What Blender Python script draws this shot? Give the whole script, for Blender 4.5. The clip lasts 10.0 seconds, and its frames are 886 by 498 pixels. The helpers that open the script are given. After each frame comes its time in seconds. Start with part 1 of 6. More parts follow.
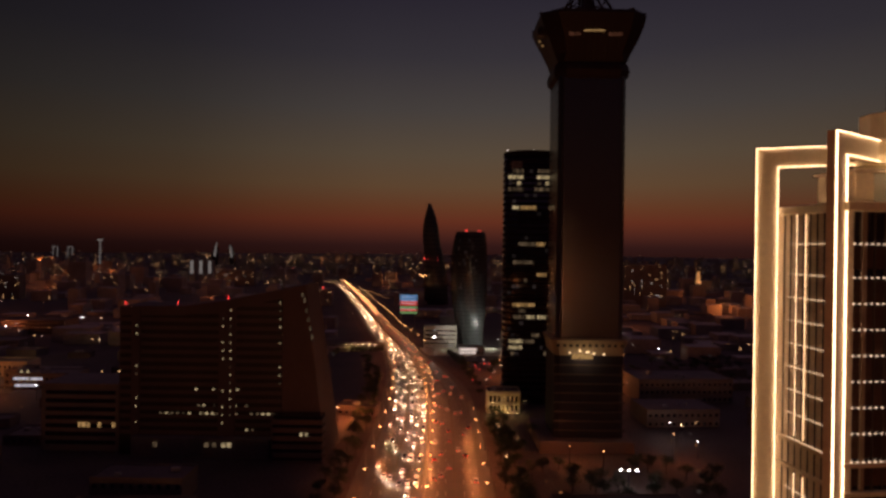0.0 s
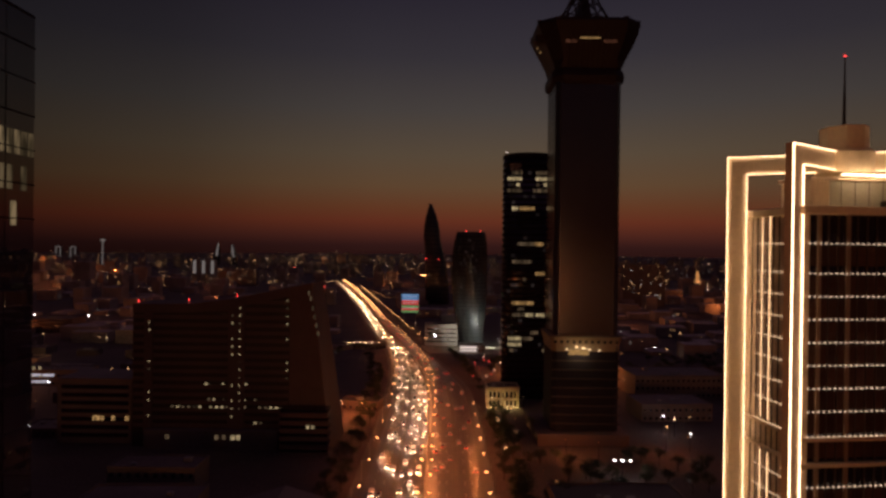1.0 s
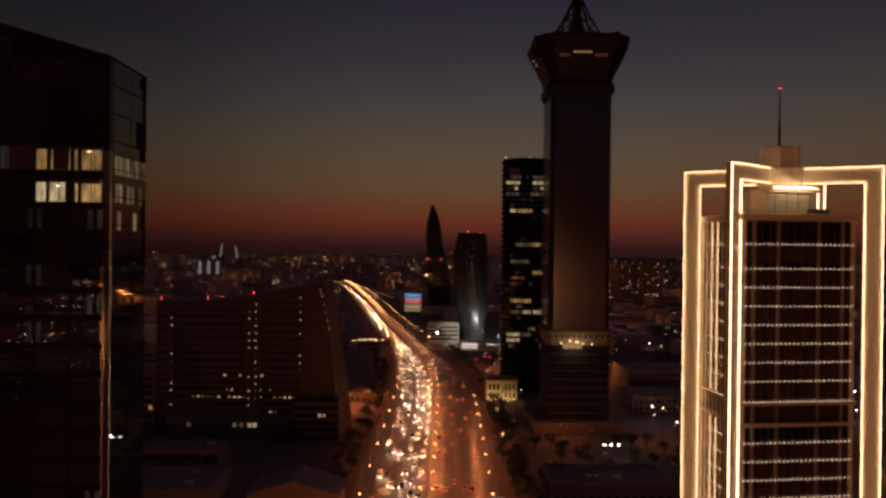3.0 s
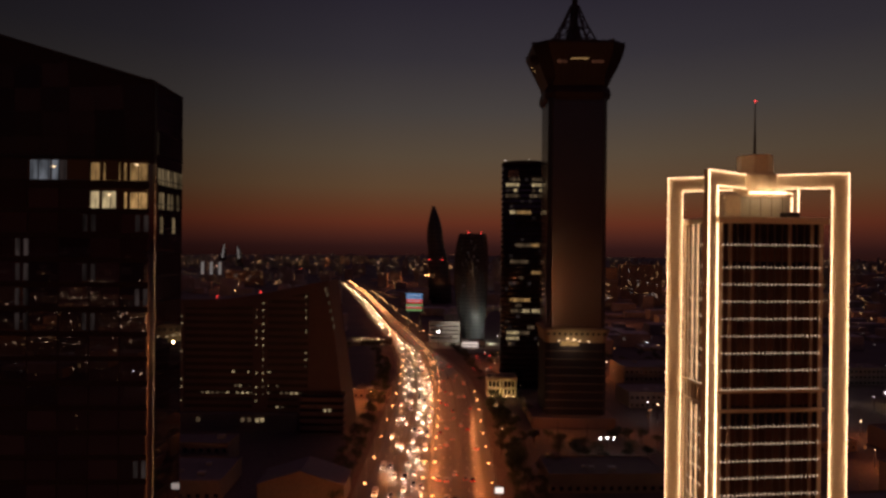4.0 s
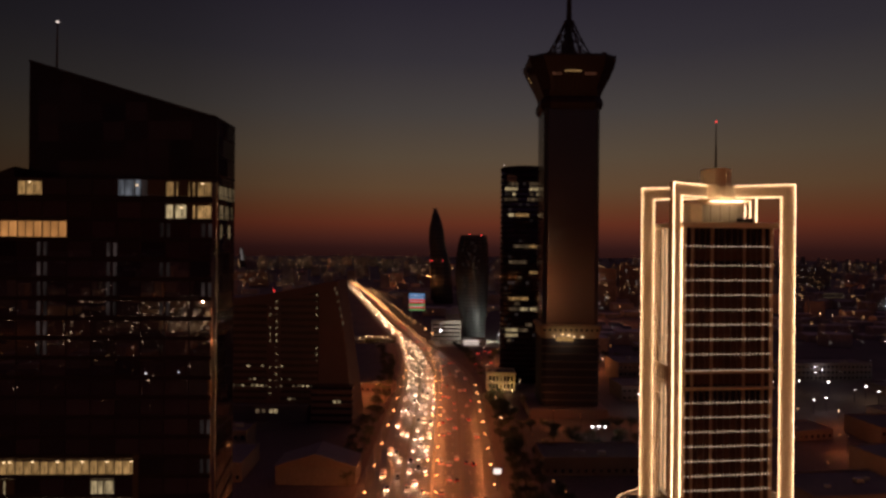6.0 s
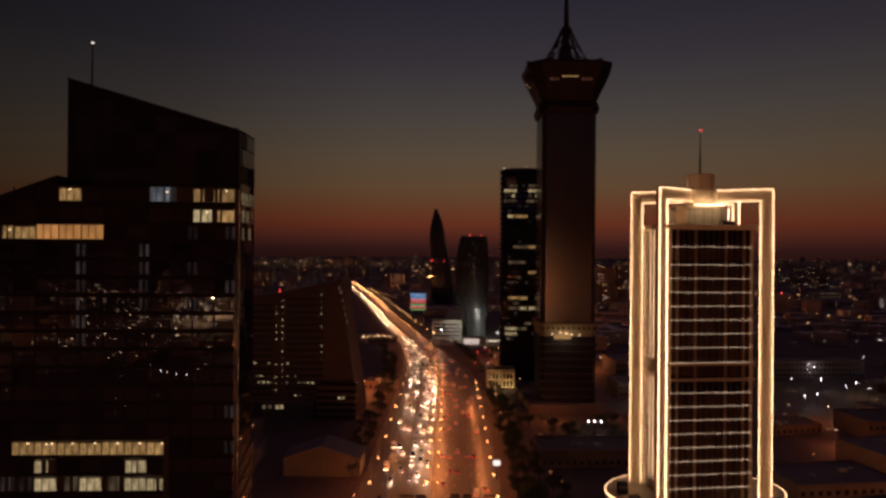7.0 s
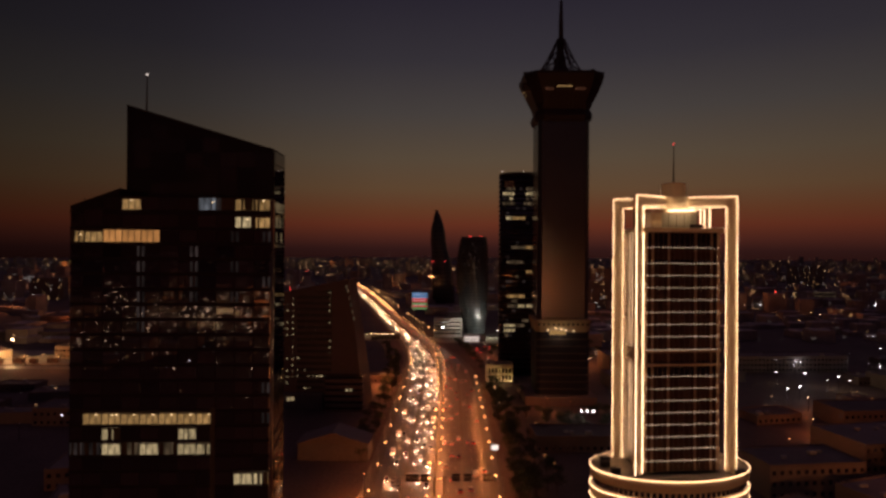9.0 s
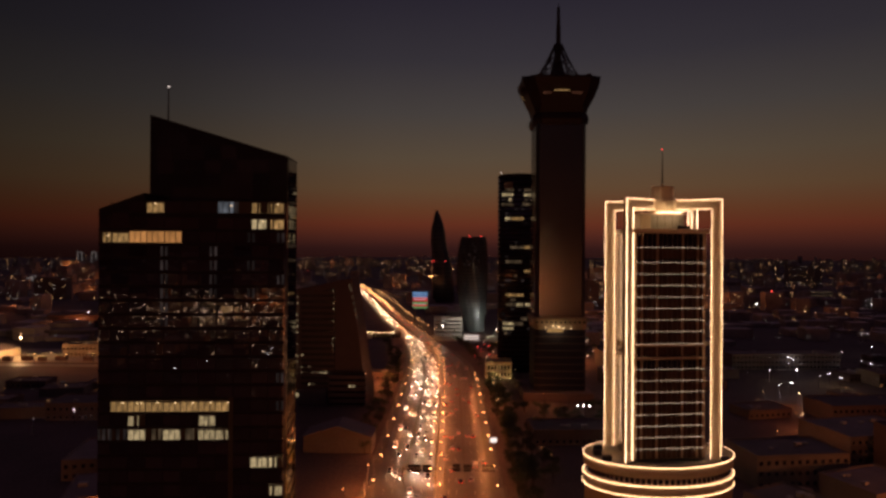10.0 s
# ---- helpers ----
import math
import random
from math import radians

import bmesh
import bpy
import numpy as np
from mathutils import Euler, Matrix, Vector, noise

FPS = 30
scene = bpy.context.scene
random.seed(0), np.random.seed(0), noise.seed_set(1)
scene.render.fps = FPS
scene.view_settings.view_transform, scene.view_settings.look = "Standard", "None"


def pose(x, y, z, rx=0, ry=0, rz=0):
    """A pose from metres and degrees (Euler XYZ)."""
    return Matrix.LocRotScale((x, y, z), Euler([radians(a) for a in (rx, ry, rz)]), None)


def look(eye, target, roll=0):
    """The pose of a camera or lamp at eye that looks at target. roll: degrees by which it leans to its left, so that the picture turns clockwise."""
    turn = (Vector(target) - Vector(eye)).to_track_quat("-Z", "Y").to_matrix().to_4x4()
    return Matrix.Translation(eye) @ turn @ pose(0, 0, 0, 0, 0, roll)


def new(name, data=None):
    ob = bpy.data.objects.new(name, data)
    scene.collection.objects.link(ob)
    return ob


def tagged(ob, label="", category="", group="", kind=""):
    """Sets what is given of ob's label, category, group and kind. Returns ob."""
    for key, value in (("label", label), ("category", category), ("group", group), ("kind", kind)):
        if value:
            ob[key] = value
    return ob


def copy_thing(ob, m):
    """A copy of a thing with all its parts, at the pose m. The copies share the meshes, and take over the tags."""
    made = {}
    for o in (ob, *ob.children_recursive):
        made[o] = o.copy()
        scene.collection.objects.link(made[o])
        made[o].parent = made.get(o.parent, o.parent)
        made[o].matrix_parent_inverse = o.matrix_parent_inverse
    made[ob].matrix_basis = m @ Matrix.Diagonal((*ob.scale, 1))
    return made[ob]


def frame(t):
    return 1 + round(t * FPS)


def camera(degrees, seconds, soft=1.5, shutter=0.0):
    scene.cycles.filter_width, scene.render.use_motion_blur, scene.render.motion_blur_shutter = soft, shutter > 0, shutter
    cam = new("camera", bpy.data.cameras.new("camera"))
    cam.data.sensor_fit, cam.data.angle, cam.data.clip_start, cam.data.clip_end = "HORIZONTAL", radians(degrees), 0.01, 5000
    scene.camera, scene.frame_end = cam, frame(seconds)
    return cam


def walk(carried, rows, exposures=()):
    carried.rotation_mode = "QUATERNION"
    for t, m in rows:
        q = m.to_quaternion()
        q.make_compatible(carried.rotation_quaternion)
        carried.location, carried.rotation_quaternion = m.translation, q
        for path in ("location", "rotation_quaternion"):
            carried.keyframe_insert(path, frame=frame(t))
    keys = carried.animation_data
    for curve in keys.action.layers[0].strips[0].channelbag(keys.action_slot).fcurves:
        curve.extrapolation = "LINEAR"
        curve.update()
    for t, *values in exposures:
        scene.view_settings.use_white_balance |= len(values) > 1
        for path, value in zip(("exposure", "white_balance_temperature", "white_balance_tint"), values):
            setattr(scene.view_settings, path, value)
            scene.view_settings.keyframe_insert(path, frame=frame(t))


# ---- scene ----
cam = camera(72.8, 10.0, soft=2.9)
PATH = [
    (0.0, pose(0.887, 10.401, 95.310, 89.781, -0.700, 0.247)),
    (0.5, pose(0.801, 5.285, 95.246, 89.778, -0.695, 0.280)),
    (1.0, pose(0.722, 0.186, 95.194, 89.781, -0.690, 0.316)),
    (1.5, pose(0.647, -4.898, 95.154, 89.790, -0.680, 0.353)),
    (2.0, pose(0.577, -9.969, 95.125, 89.804, -0.670, 0.390)),
    (2.5, pose(0.510, -15.026, 95.105, 89.823, -0.660, 0.429)),
    (4.0, pose(0.320, -30.135, 95.096, 89.895, -0.600, 0.542)),
    (4.5, pose(0.257, -35.155, 95.106, 89.923, -0.575, 0.578)),
    (5.0, pose(0.193, -40.167, 95.121, 89.950, -0.550, 0.611)),
    (5.5, pose(0.127, -45.175, 95.140, 89.978, -0.530, 0.643)),
    (7.0, pose(-0.093, -60.178, 95.213, 90.047, -0.440, 0.718)),
    (7.5, pose(-0.177, -65.177, 95.239, 90.064, -0.415, 0.735)),
    (8.0, pose(-0.267, -70.176, 95.264, 90.076, -0.390, 0.748)),
    (8.5, pose(-0.365, -75.178, 95.288, 90.083, -0.370, 0.755)),
    (9.0, pose(-0.472, -80.184, 95.310, 90.083, -0.350, 0.757)),
    (9.5, pose(-0.587, -85.194, 95.327, 90.077, -0.340, 0.753)),
    (10.0, pose(-0.714, -90.210, 95.341, 90.063, -0.330, 0.742)),
]
walk(cam, PATH, ((0.0, 0.13, 7080, 28), (10.0, 0.13, 7080, 28)))

# ---- world: clear sky about half an hour after sunset, afterglow ahead ----
world = bpy.data.worlds.new("dusk_sky")
scene.world = world
world.use_nodes = True
wt = world.node_tree
wt.nodes.clear()
w_out = wt.nodes.new("ShaderNodeOutputWorld")
w_bg = wt.nodes.new("ShaderNodeBackground")
w_tc = wt.nodes.new("ShaderNodeTexCoord")
w_sep = wt.nodes.new("ShaderNodeSeparateXYZ")
w_map = wt.nodes.new("ShaderNodeMapRange")
w_ramp = wt.nodes.new("ShaderNodeValToRGB")
w_az = wt.nodes.new("ShaderNodeMapRange")
w_mul = wt.nodes.new("ShaderNodeMix")
w_map.inputs["From Min"].default_value = -0.05
w_map.inputs["From Max"].default_value = 0.95
SKY = [  # height of the sine of elevation, colour as seen
    (-0.05, (24, 12, 11)), (-0.014, (36, 17, 15)), (0.002, (43, 22, 20)), (0.018, (64, 32, 25)), (0.042, (87, 43, 28)), (0.065, (87, 53, 33)),
    (0.10, (83, 65, 45)), (0.15, (75, 67, 53)), (0.22, (60, 59, 56)), (0.30, (45, 45, 50)), (0.40, (33, 32, 42)),
    (0.95, (90, 70, 88)),
]


def lin(c):
    return tuple((v / 255 / 12.92) if v < 10.3 else ((v / 255 + 0.055) / 1.055) ** 2.4 for v in c)


ramp = w_ramp.color_ramp
while len(ramp.elements) < len(SKY):
    ramp.elements.new(0.5)
for el, (h, c) in zip(ramp.elements, SKY):
    el.position = h + 0.05
    el.color = (*lin(c), 1)
w_az.inputs["From Min"].default_value = -0.6
w_az.inputs["From Max"].default_value = 0.95
w_tint = wt.nodes.new("ShaderNodeMix")
w_tint.data_type = "RGBA"
w_tint.inputs[6].default_value = (0.15, 0.135, 0.22, 1)
w_tint.inputs[7].default_value = (1, 1, 1, 1)
w_mul.data_type, w_mul.blend_type = "RGBA", "MULTIPLY"
w_mul.inputs[0].default_value = 1.0
wt.links.new(w_tc.outputs["Generated"], w_sep.inputs[0])
wt.links.new(w_sep.outputs["Z"], w_map.inputs["Value"])
wt.links.new(w_map.outputs[0], w_ramp.inputs[0])
wt.links.new(w_sep.outputs["Y"], w_az.inputs["Value"])
wt.links.new(w_ramp.outputs[0], w_mul.inputs[6])
wt.links.new(w_az.outputs[0], w_tint.inputs[0])
wt.links.new(w_tint.outputs[2], w_mul.inputs[7])
# the afterglow fades away from the point where the sun went down
w_x = wt.nodes.new("ShaderNodeMapRange")
w_x.inputs["From Min"].default_value = -1.0
w_side = wt.nodes.new("ShaderNodeValToRGB")
SIDE = [(-1.0, 0.32), (-0.6, 0.34), (-0.4, 0.53), (-0.27, 0.75), (-0.12, 0.94), (0.05, 1.0), (0.3, 1.0), (0.6, 0.9), (1.0, 0.6)]
while len(w_side.color_ramp.elements) < len(SIDE):
    w_side.color_ramp.elements.new(0.5)
for el, (h, c) in zip(w_side.color_ramp.elements, SIDE):
    el.position, el.color = (h + 1) / 2, (c, c, c, 1)
w_mul2 = wt.nodes.new("ShaderNodeMix")
w_mul2.data_type, w_mul2.blend_type = "RGBA", "MULTIPLY"
w_mul2.inputs[0].default_value = 1.0
wt.links.new(w_sep.outputs["X"], w_x.inputs["Value"])
wt.links.new(w_x.outputs[0], w_side.inputs[0])
wt.links.new(w_mul.outputs[2], w_mul2.inputs[6])
wt.links.new(w_side.outputs[0], w_mul2.inputs[7])
wt.links.new(w_mul2.outputs[2], w_bg.inputs[0])
wt.links.new(w_bg.outputs[0], w_out.inputs[0])
w_bg.inputs[1].default_value = 1.08

SODIUM = (1.0, 0.30, 0.083)
COOL = (0.86, 0.95, 1.0)
WARM = (1.0, 0.74, 0.36)
ROAD_LAMP_WATTS = 12500
BEAM_WATTS = 280


# ---- materials ----
def surface(name, color, rough=0.7, metal=0.0, scale=0.4, vary=0.25, bump=0.15, spec=0.5, ior=1.45, each=0.0):
    """Principled surface with stains at a large scale and grain at a small one, in metres."""
    m = bpy.data.materials.new(name)
    m.use_nodes = True
    nt = m.node_tree
    bsdf = nt.nodes["Principled BSDF"]
    tc = nt.nodes.new("ShaderNodeTexCoord")
    big = nt.nodes.new("ShaderNodeTexNoise")
    big.inputs["Scale"].default_value = scale * 0.25
    big.inputs["Detail"].default_value = 4
    small = nt.nodes.new("ShaderNodeTexNoise")
    small.inputs["Scale"].default_value = scale * 6
    small.inputs["Detail"].default_value = 3
    add = nt.nodes.new("ShaderNodeMath")
    add.operation = "ADD"
    half = nt.nodes.new("ShaderNodeMapRange")
    half.inputs["From Min"].default_value, half.inputs["From Max"].default_value = 0.6, 1.4
    half.inputs["To Min"].default_value, half.inputs["To Max"].default_value = 1 - vary, 1 + vary
    mul = nt.nodes.new("ShaderNodeVectorMath")
    mul.operation = "SCALE"
    mul.inputs[0].default_value = color
    for n in (big, small):
        nt.links.new(tc.outputs["Object"], n.inputs["Vector"])
    nt.links.new(big.outputs[0], add.inputs[0])
    nt.links.new(small.outputs[0], add.inputs[1])
    nt.links.new(add.outputs[0], half.inputs["Value"])
    source = half.outputs[0]
    if each:
        info = nt.nodes.new("ShaderNodeObjectInfo")
        mr = nt.nodes.new("ShaderNodeMapRange")
        mr.inputs["To Min"].default_value, mr.inputs["To Max"].default_value = 1 - each, 1 + each
        nt.links.new(info.outputs["Random"], mr.inputs["Value"])
        m2 = nt.nodes.new("ShaderNodeMath")
        m2.operation = "MULTIPLY"
        nt.links.new(source, m2.inputs[0])
        nt.links.new(mr.outputs[0], m2.inputs[1])
        source = m2.outputs[0]
    nt.links.new(source, mul.inputs["Scale"])
    nt.links.new(mul.outputs[0], bsdf.inputs["Base Color"])
    rr = nt.nodes.new("ShaderNodeMapRange")
    rr.inputs["To Min"].default_value, rr.inputs["To Max"].default_value = max(0.004, rough * 0.8), min(1, rough * 1.2)
    nt.links.new(big.outputs[0], rr.inputs["Value"])
    nt.links.new(rr.outputs[0], bsdf.inputs["Roughness"])
    bsdf.inputs["Metallic"].default_value = metal
    bsdf.inputs["Specular IOR Level"].default_value = spec
    bsdf.inputs["IOR"].default_value = ior
    if bump:
        b = nt.nodes.new("ShaderNodeBump")
        b.inputs["Strength"].default_value = bump
        b.inputs["Distance"].default_value = 0.05
        nt.links.new(small.outputs[0], b.inputs["Height"])
        nt.links.new(b.outputs[0], bsdf.inputs["Normal"])
    return m


def glow(name, color, strength, sampled=False, vary=0.0, scale=0.6, each=0.0):
    """A thing that gives off light. vary: unevenness of what is lit behind a pane, in metres."""
    m = bpy.data.materials.new(name)
    m.use_nodes = True
    nt = m.node_tree
    nt.nodes.clear()
    out = nt.nodes.new("ShaderNodeOutputMaterial")
    em = nt.nodes.new("ShaderNodeEmission")
    em.inputs["Color"].default_value = (*color, 1)
    em.inputs["Strength"].default_value = strength
    nt.links.new(em.outputs[0], out.inputs[0])
    source = None
    if vary:
        tc = nt.nodes.new("ShaderNodeTexCoord")
        n = nt.nodes.new("ShaderNodeTexNoise")
        n.inputs["Scale"].default_value = scale
        n.inputs["Detail"].default_value = 2
        r = nt.nodes.new("ShaderNodeMapRange")
        r.inputs["From Min"].default_value, r.inputs["From Max"].default_value = 0.35, 0.65
        r.inputs["To Min"].default_value, r.inputs["To Max"].default_value = strength * (1 - vary), strength * (1 + vary)
        drape = nt.nodes.new("ShaderNodeMapping")
        drape.inputs["Scale"].default_value = (1.6, 1.6, 0.3)
        nt.links.new(tc.outputs["Object"], drape.inputs["Vector"])
        nt.links.new(drape.outputs[0], n.inputs["Vector"])
        nt.links.new(n.outputs[0], r.inputs["Value"])
        source = r.outputs[0]
    if each:
        for rnd in (nt.nodes.new("ShaderNodeObjectInfo").outputs["Random"], nt.nodes.new("ShaderNodeNewGeometry").outputs["Random Per Island"]):
            mr = nt.nodes.new("ShaderNodeMapRange")
            mr.inputs["To Min"].default_value, mr.inputs["To Max"].default_value = 1 - each, 1 + each * 0.5
            nt.links.new(rnd, mr.inputs["Value"])
            m2 = nt.nodes.new("ShaderNodeMath")
            m2.operation = "MULTIPLY"
            m2.inputs[0].default_value = strength
            if source:
                nt.links.new(source, m2.inputs[0])
            nt.links.new(mr.outputs[0], m2.inputs[1])
            source = m2.outputs[0]
    if source:
        nt.links.new(source, em.inputs["Strength"])
    m.cycles.emission_sampling = "AUTO" if sampled else "NONE"
    return m


M = {
    "asphalt": surface("asphalt", (0.085, 0.080, 0.075), 0.31, scale=0.5, vary=0.35, bump=0.1),
    "earth": surface("dry_earth", (0.115, 0.085, 0.072), 0.95, scale=0.12, vary=0.5, bump=0.3),
    "paving": surface("concrete_paving", (0.15, 0.135, 0.12), 0.85, scale=0.6, vary=0.25),
    "pale_yard": surface("pale_yard_concrete", (0.34, 0.29, 0.22), 0.9, scale=0.1, vary=0.3),
    "kerb": surface("kerb_concrete", (0.17, 0.16, 0.145), 0.85, scale=1.0),
    "concrete": surface("weathered_concrete", (0.22, 0.185, 0.165), 0.85, scale=0.3, vary=0.3, each=0.1),
    "brown_stone": surface("brown_cladding", (0.14, 0.096, 0.09), 0.75, scale=0.3, vary=0.25),
    "cornice": surface("tan_cornice", (0.24, 0.19, 0.13), 0.8, scale=0.4, vary=0.25),
    "render": surface("pale_rendered_walls", (0.44, 0.38, 0.33), 0.9, scale=0.12, vary=0.55),
    "roof": surface("flat_roof_felt", (0.20, 0.16, 0.135), 0.9, scale=0.3, vary=0.4, each=0.3),
    "tin": surface("sheet_roof", (0.20, 0.15, 0.13), 0.6, scale=0.3, vary=0.3),
    "black_glass": surface("black_curtain_glass", (0.026, 0.020, 0.033), 0.012, scale=0.1, vary=0.3, bump=0.0, ior=2.1, each=0.5),
    "brown_glass": surface("brown_tinted_glass", (0.085, 0.050, 0.033), 0.08, scale=0.2, vary=0.3, bump=0.0, ior=1.8, each=0.3),
    "dark_glass": surface("dark_glass", (0.020, 0.016, 0.024), 0.12, scale=0.2, vary=0.3, bump=0.0, ior=1.7),
    "tower_skin": surface("brown_tower_glass", (0.026, 0.014, 0.013), 0.2, scale=0.15, vary=0.4, bump=0.02, ior=2.7, each=0.2),
    "slab_glass": surface("dull_dark_window_bands", (0.030, 0.024, 0.028), 0.42, scale=0.3, vary=0.4, bump=0.0),
    "mullion": surface("dark_aluminium", (0.020, 0.018, 0.027), 0.85, 0.0, spec=0.15, scale=0.5),
    "dark_metal": surface("dark_painted_steel", (0.045, 0.036, 0.034), 0.5, 0.3, scale=0.6),
    "bronze": surface("dark_red_cladding", (0.028, 0.018, 0.022), 0.5, 0.1, scale=0.3, vary=0.3),
    "fin": surface("cream_composite_panel", (0.82, 0.72, 0.50), 0.6, scale=0.25, vary=0.12, bump=0.05),
    "cream": surface("cream_render", (0.62, 0.52, 0.37), 0.7, scale=0.3, vary=0.2),
    "grey_panel": surface("grey_roof_plant_panel", (0.36, 0.35, 0.32), 0.6, scale=0.4, vary=0.2),
    "plant_grey": surface("grey_green_panel", (0.42, 0.42, 0.34), 0.55, scale=0.4, vary=0.15),
    "steel": surface("galvanised_steel", (0.30, 0.29, 0.27), 0.45, 0.7, scale=1.0),
    "barrier": surface("grey_barrier", (0.30, 0.27, 0.23), 0.8, scale=0.8),
    "tyre": surface("black_rubber", (0.02, 0.02, 0.02), 0.9, scale=3),
    "bark": surface("bark", (0.09, 0.06, 0.045), 0.9, scale=2),
    "leaf": surface("dusty_foliage", (0.050, 0.065, 0.028), 0.7, scale=1, vary=0.4, each=0.3),
    "paint": surface("white_road_paint", (0.55, 0.53, 0.48), 0.7, scale=1.5, vary=0.35),
    "brown_metal": surface("brown_metal", (0.34, 0.26, 0.18), 0.5, 0.2, scale=0.5),
    "win_slot": glow("lit_slot_window", (1.0, 0.82, 0.76), 0.021, vary=0.6, scale=0.8, each=0.6),
    "lamp_dot": glow("bright_town_lamp", (1.0, 0.72, 0.46), 7.5, each=0.8),
    "downlight": glow("bright_downlight", (1.0, 0.74, 0.42), 9.0, True),
    "grey_glass": surface("grey_tower_glass", (0.075, 0.08, 0.08), 0.15, scale=0.2, vary=0.5, bump=0.0, ior=1.8),
    "led_soft": glow("soft_led_strip", (1.0, 0.66, 0.34), 2.6, True),
    "led_line": glow("thin_led_line", (1.0, 0.74, 0.46), 0.9),
    "led": glow("warm_led_strip", (1.0, 0.69, 0.40), 6.2, True),
    "led_ring": glow("warm_led_ring", (1.0, 0.65, 0.33), 4.2, True),
    "led_dot": glow("white_led_dot", (1.0, 0.77, 0.52), 1.15, False, each=0.25),
    "sodium": glow("sodium_lamp", (1.0, 0.50, 0.17), 11.0),
    "flood": glow("white_floodlight", (0.90, 0.97, 1.0), 13.0),
    "flood_warm": glow("warm_floodlight", (1.0, 0.72, 0.36), 14.0),
    "red_lamp": glow("red_obstruction_lamp", (1.0, 0.06, 0.05), 2.4),
    "head": glow("headlamp", (1.0, 0.78, 0.44), 130.0, True, each=0.6),
    "head_far": glow("far_headlamp", (1.0, 0.76, 0.40), 95.0, each=0.8),
    "tail": glow("tail_lamp", (1.0, 0.08, 0.04), 3.2, each=0.8),
    "win_warm": glow("lit_window_warm", (1.0, 0.64, 0.24), 0.27, vary=0.6, scale=1.6, each=0.35),
    "win_orange": glow("lit_window_orange", (1.0, 0.48, 0.15), 0.38, vary=0.3, scale=0.5, each=0.2),
    "win_white": glow("lit_window_white", (1.0, 0.86, 0.46), 0.36, vary=0.6, scale=1.6, each=0.35),
    "win_dim": glow("lit_window_dim", (1.0, 0.76, 0.44), 0.08, vary=0.7, scale=0.8, each=0.5),
    "win_blue": glow("lit_window_cool", (0.60, 0.75, 0.85), 0.13, vary=0.7, scale=0.7, each=0.3),
    "far_warm": glow("far_warm_light", (1.0, 0.60, 0.27), 1.3, each=0.95),
    "far_white": glow("far_white_light", (0.95, 0.90, 0.82), 1.2, each=0.95),
    "far_orange": glow("far_orange_light", (1.0, 0.42, 0.14), 1.9, each=0.9),
    "far_red": glow("far_red_light", (1.0, 0.08, 0.06), 3.0),
    "screen_blue": glow("screen_blue", (0.16, 0.45, 0.85), 0.45, vary=0.3, scale=0.4),
    "screen_red": glow("screen_red", (0.95, 0.12, 0.10), 0.5, vary=0.3, scale=0.4),
    "screen_green": glow("screen_green", (0.25, 0.62, 0.22), 0.42, vary=0.3, scale=0.4),
    "panel_white": glow("backlit_panel", (1.0, 0.95, 0.85), 0.95),
}
CAR_PAINT = [surface(n, c, 0.3, 0.2, scale=0.8, vary=0.08, bump=0) for n, c in (
    ("white_car_paint", (0.7, 0.7, 0.68)), ("black_car_paint", (0.05, 0.05, 0.052)),
    ("silver_car_paint", (0.38, 0.38, 0.38)), ("grey_car_paint", (0.2, 0.2, 0.21)))]


# ---- mesh helpers ----
def box(bm, x0, x1, y0, y1, z0, z1, bevel=0.0):
    """An axis-aligned box; returns its vertices."""
    v = [bm.verts.new(p) for p in ((x0, y0, z0), (x1, y0, z0), (x1, y1, z0), (x0, y1, z0), (x0, y0, z1), (x1, y0, z1), (x1, y1, z1), (x0, y1, z1))]
    fs = [bm.faces.new([v[i] for i in q]) for q in ((3, 2, 1, 0), (4, 5, 6, 7), (0, 1, 5, 4), (1, 2, 6, 5), (2, 3, 7, 6), (3, 0, 4, 7))]
    if bevel:
        es = {e for f in fs for e in f.edges}
        bmesh.ops.bevel(bm, geom=list(es), offset=bevel, segments=1, affect="EDGES", profile=0.5)
    return v


def prism(bm, plan, z0, z1, tops=None):
    """Upright prism on a plan given anticlockwise; tops: the height at each corner instead of z1."""
    lo = [bm.verts.new((x, y, z0)) for x, y in plan]
    hi = [bm.verts.new((x, y, z1 if tops is None else tops[i])) for i, (x, y) in enumerate(plan)]
    n = len(plan)
    for i in range(n):
        bm.faces.new((lo[i], lo[(i + 1) % n], hi[(i + 1) % n], hi[i]))
    bm.faces.new(hi)
    bm.faces.new(lo[::-1])


def loft(bm, rings, closed=True):
    """Skin between rings of equal count, with both ends filled."""
    vs = [[bm.verts.new(p) for p in r] for r in rings]
    n = len(vs[0])
    for a, b in zip(vs, vs[1:]):
        for i in range(n):
            bm.faces.new((a[i], a[(i + 1) % n], b[(i + 1) % n], b[i]))
    if closed:
        bm.faces.new(vs[0][::-1])
        bm.faces.new(vs[-1])


def ring(cx, cy, z, r, n=16, turn=0.0):
    return [(cx + r * math.cos(turn + 2 * math.pi * i / n), cy + r * math.sin(turn + 2 * math.pi * i / n), z) for i in range(n)]


def tube(bm, a, b, r, n=6, r2=None):
    a, b = Vector(a), Vector(b)
    q = (b - a).to_track_quat("Z", "Y")
    ends = []
    for p, rad in ((a, r), (b, r if r2 is None else r2)):
        ends.append([p + q @ Vector((rad * math.cos(2 * math.pi * i / n), rad * math.sin(2 * math.pi * i / n), 0)) for i in range(n)])
    loft(bm, ends)


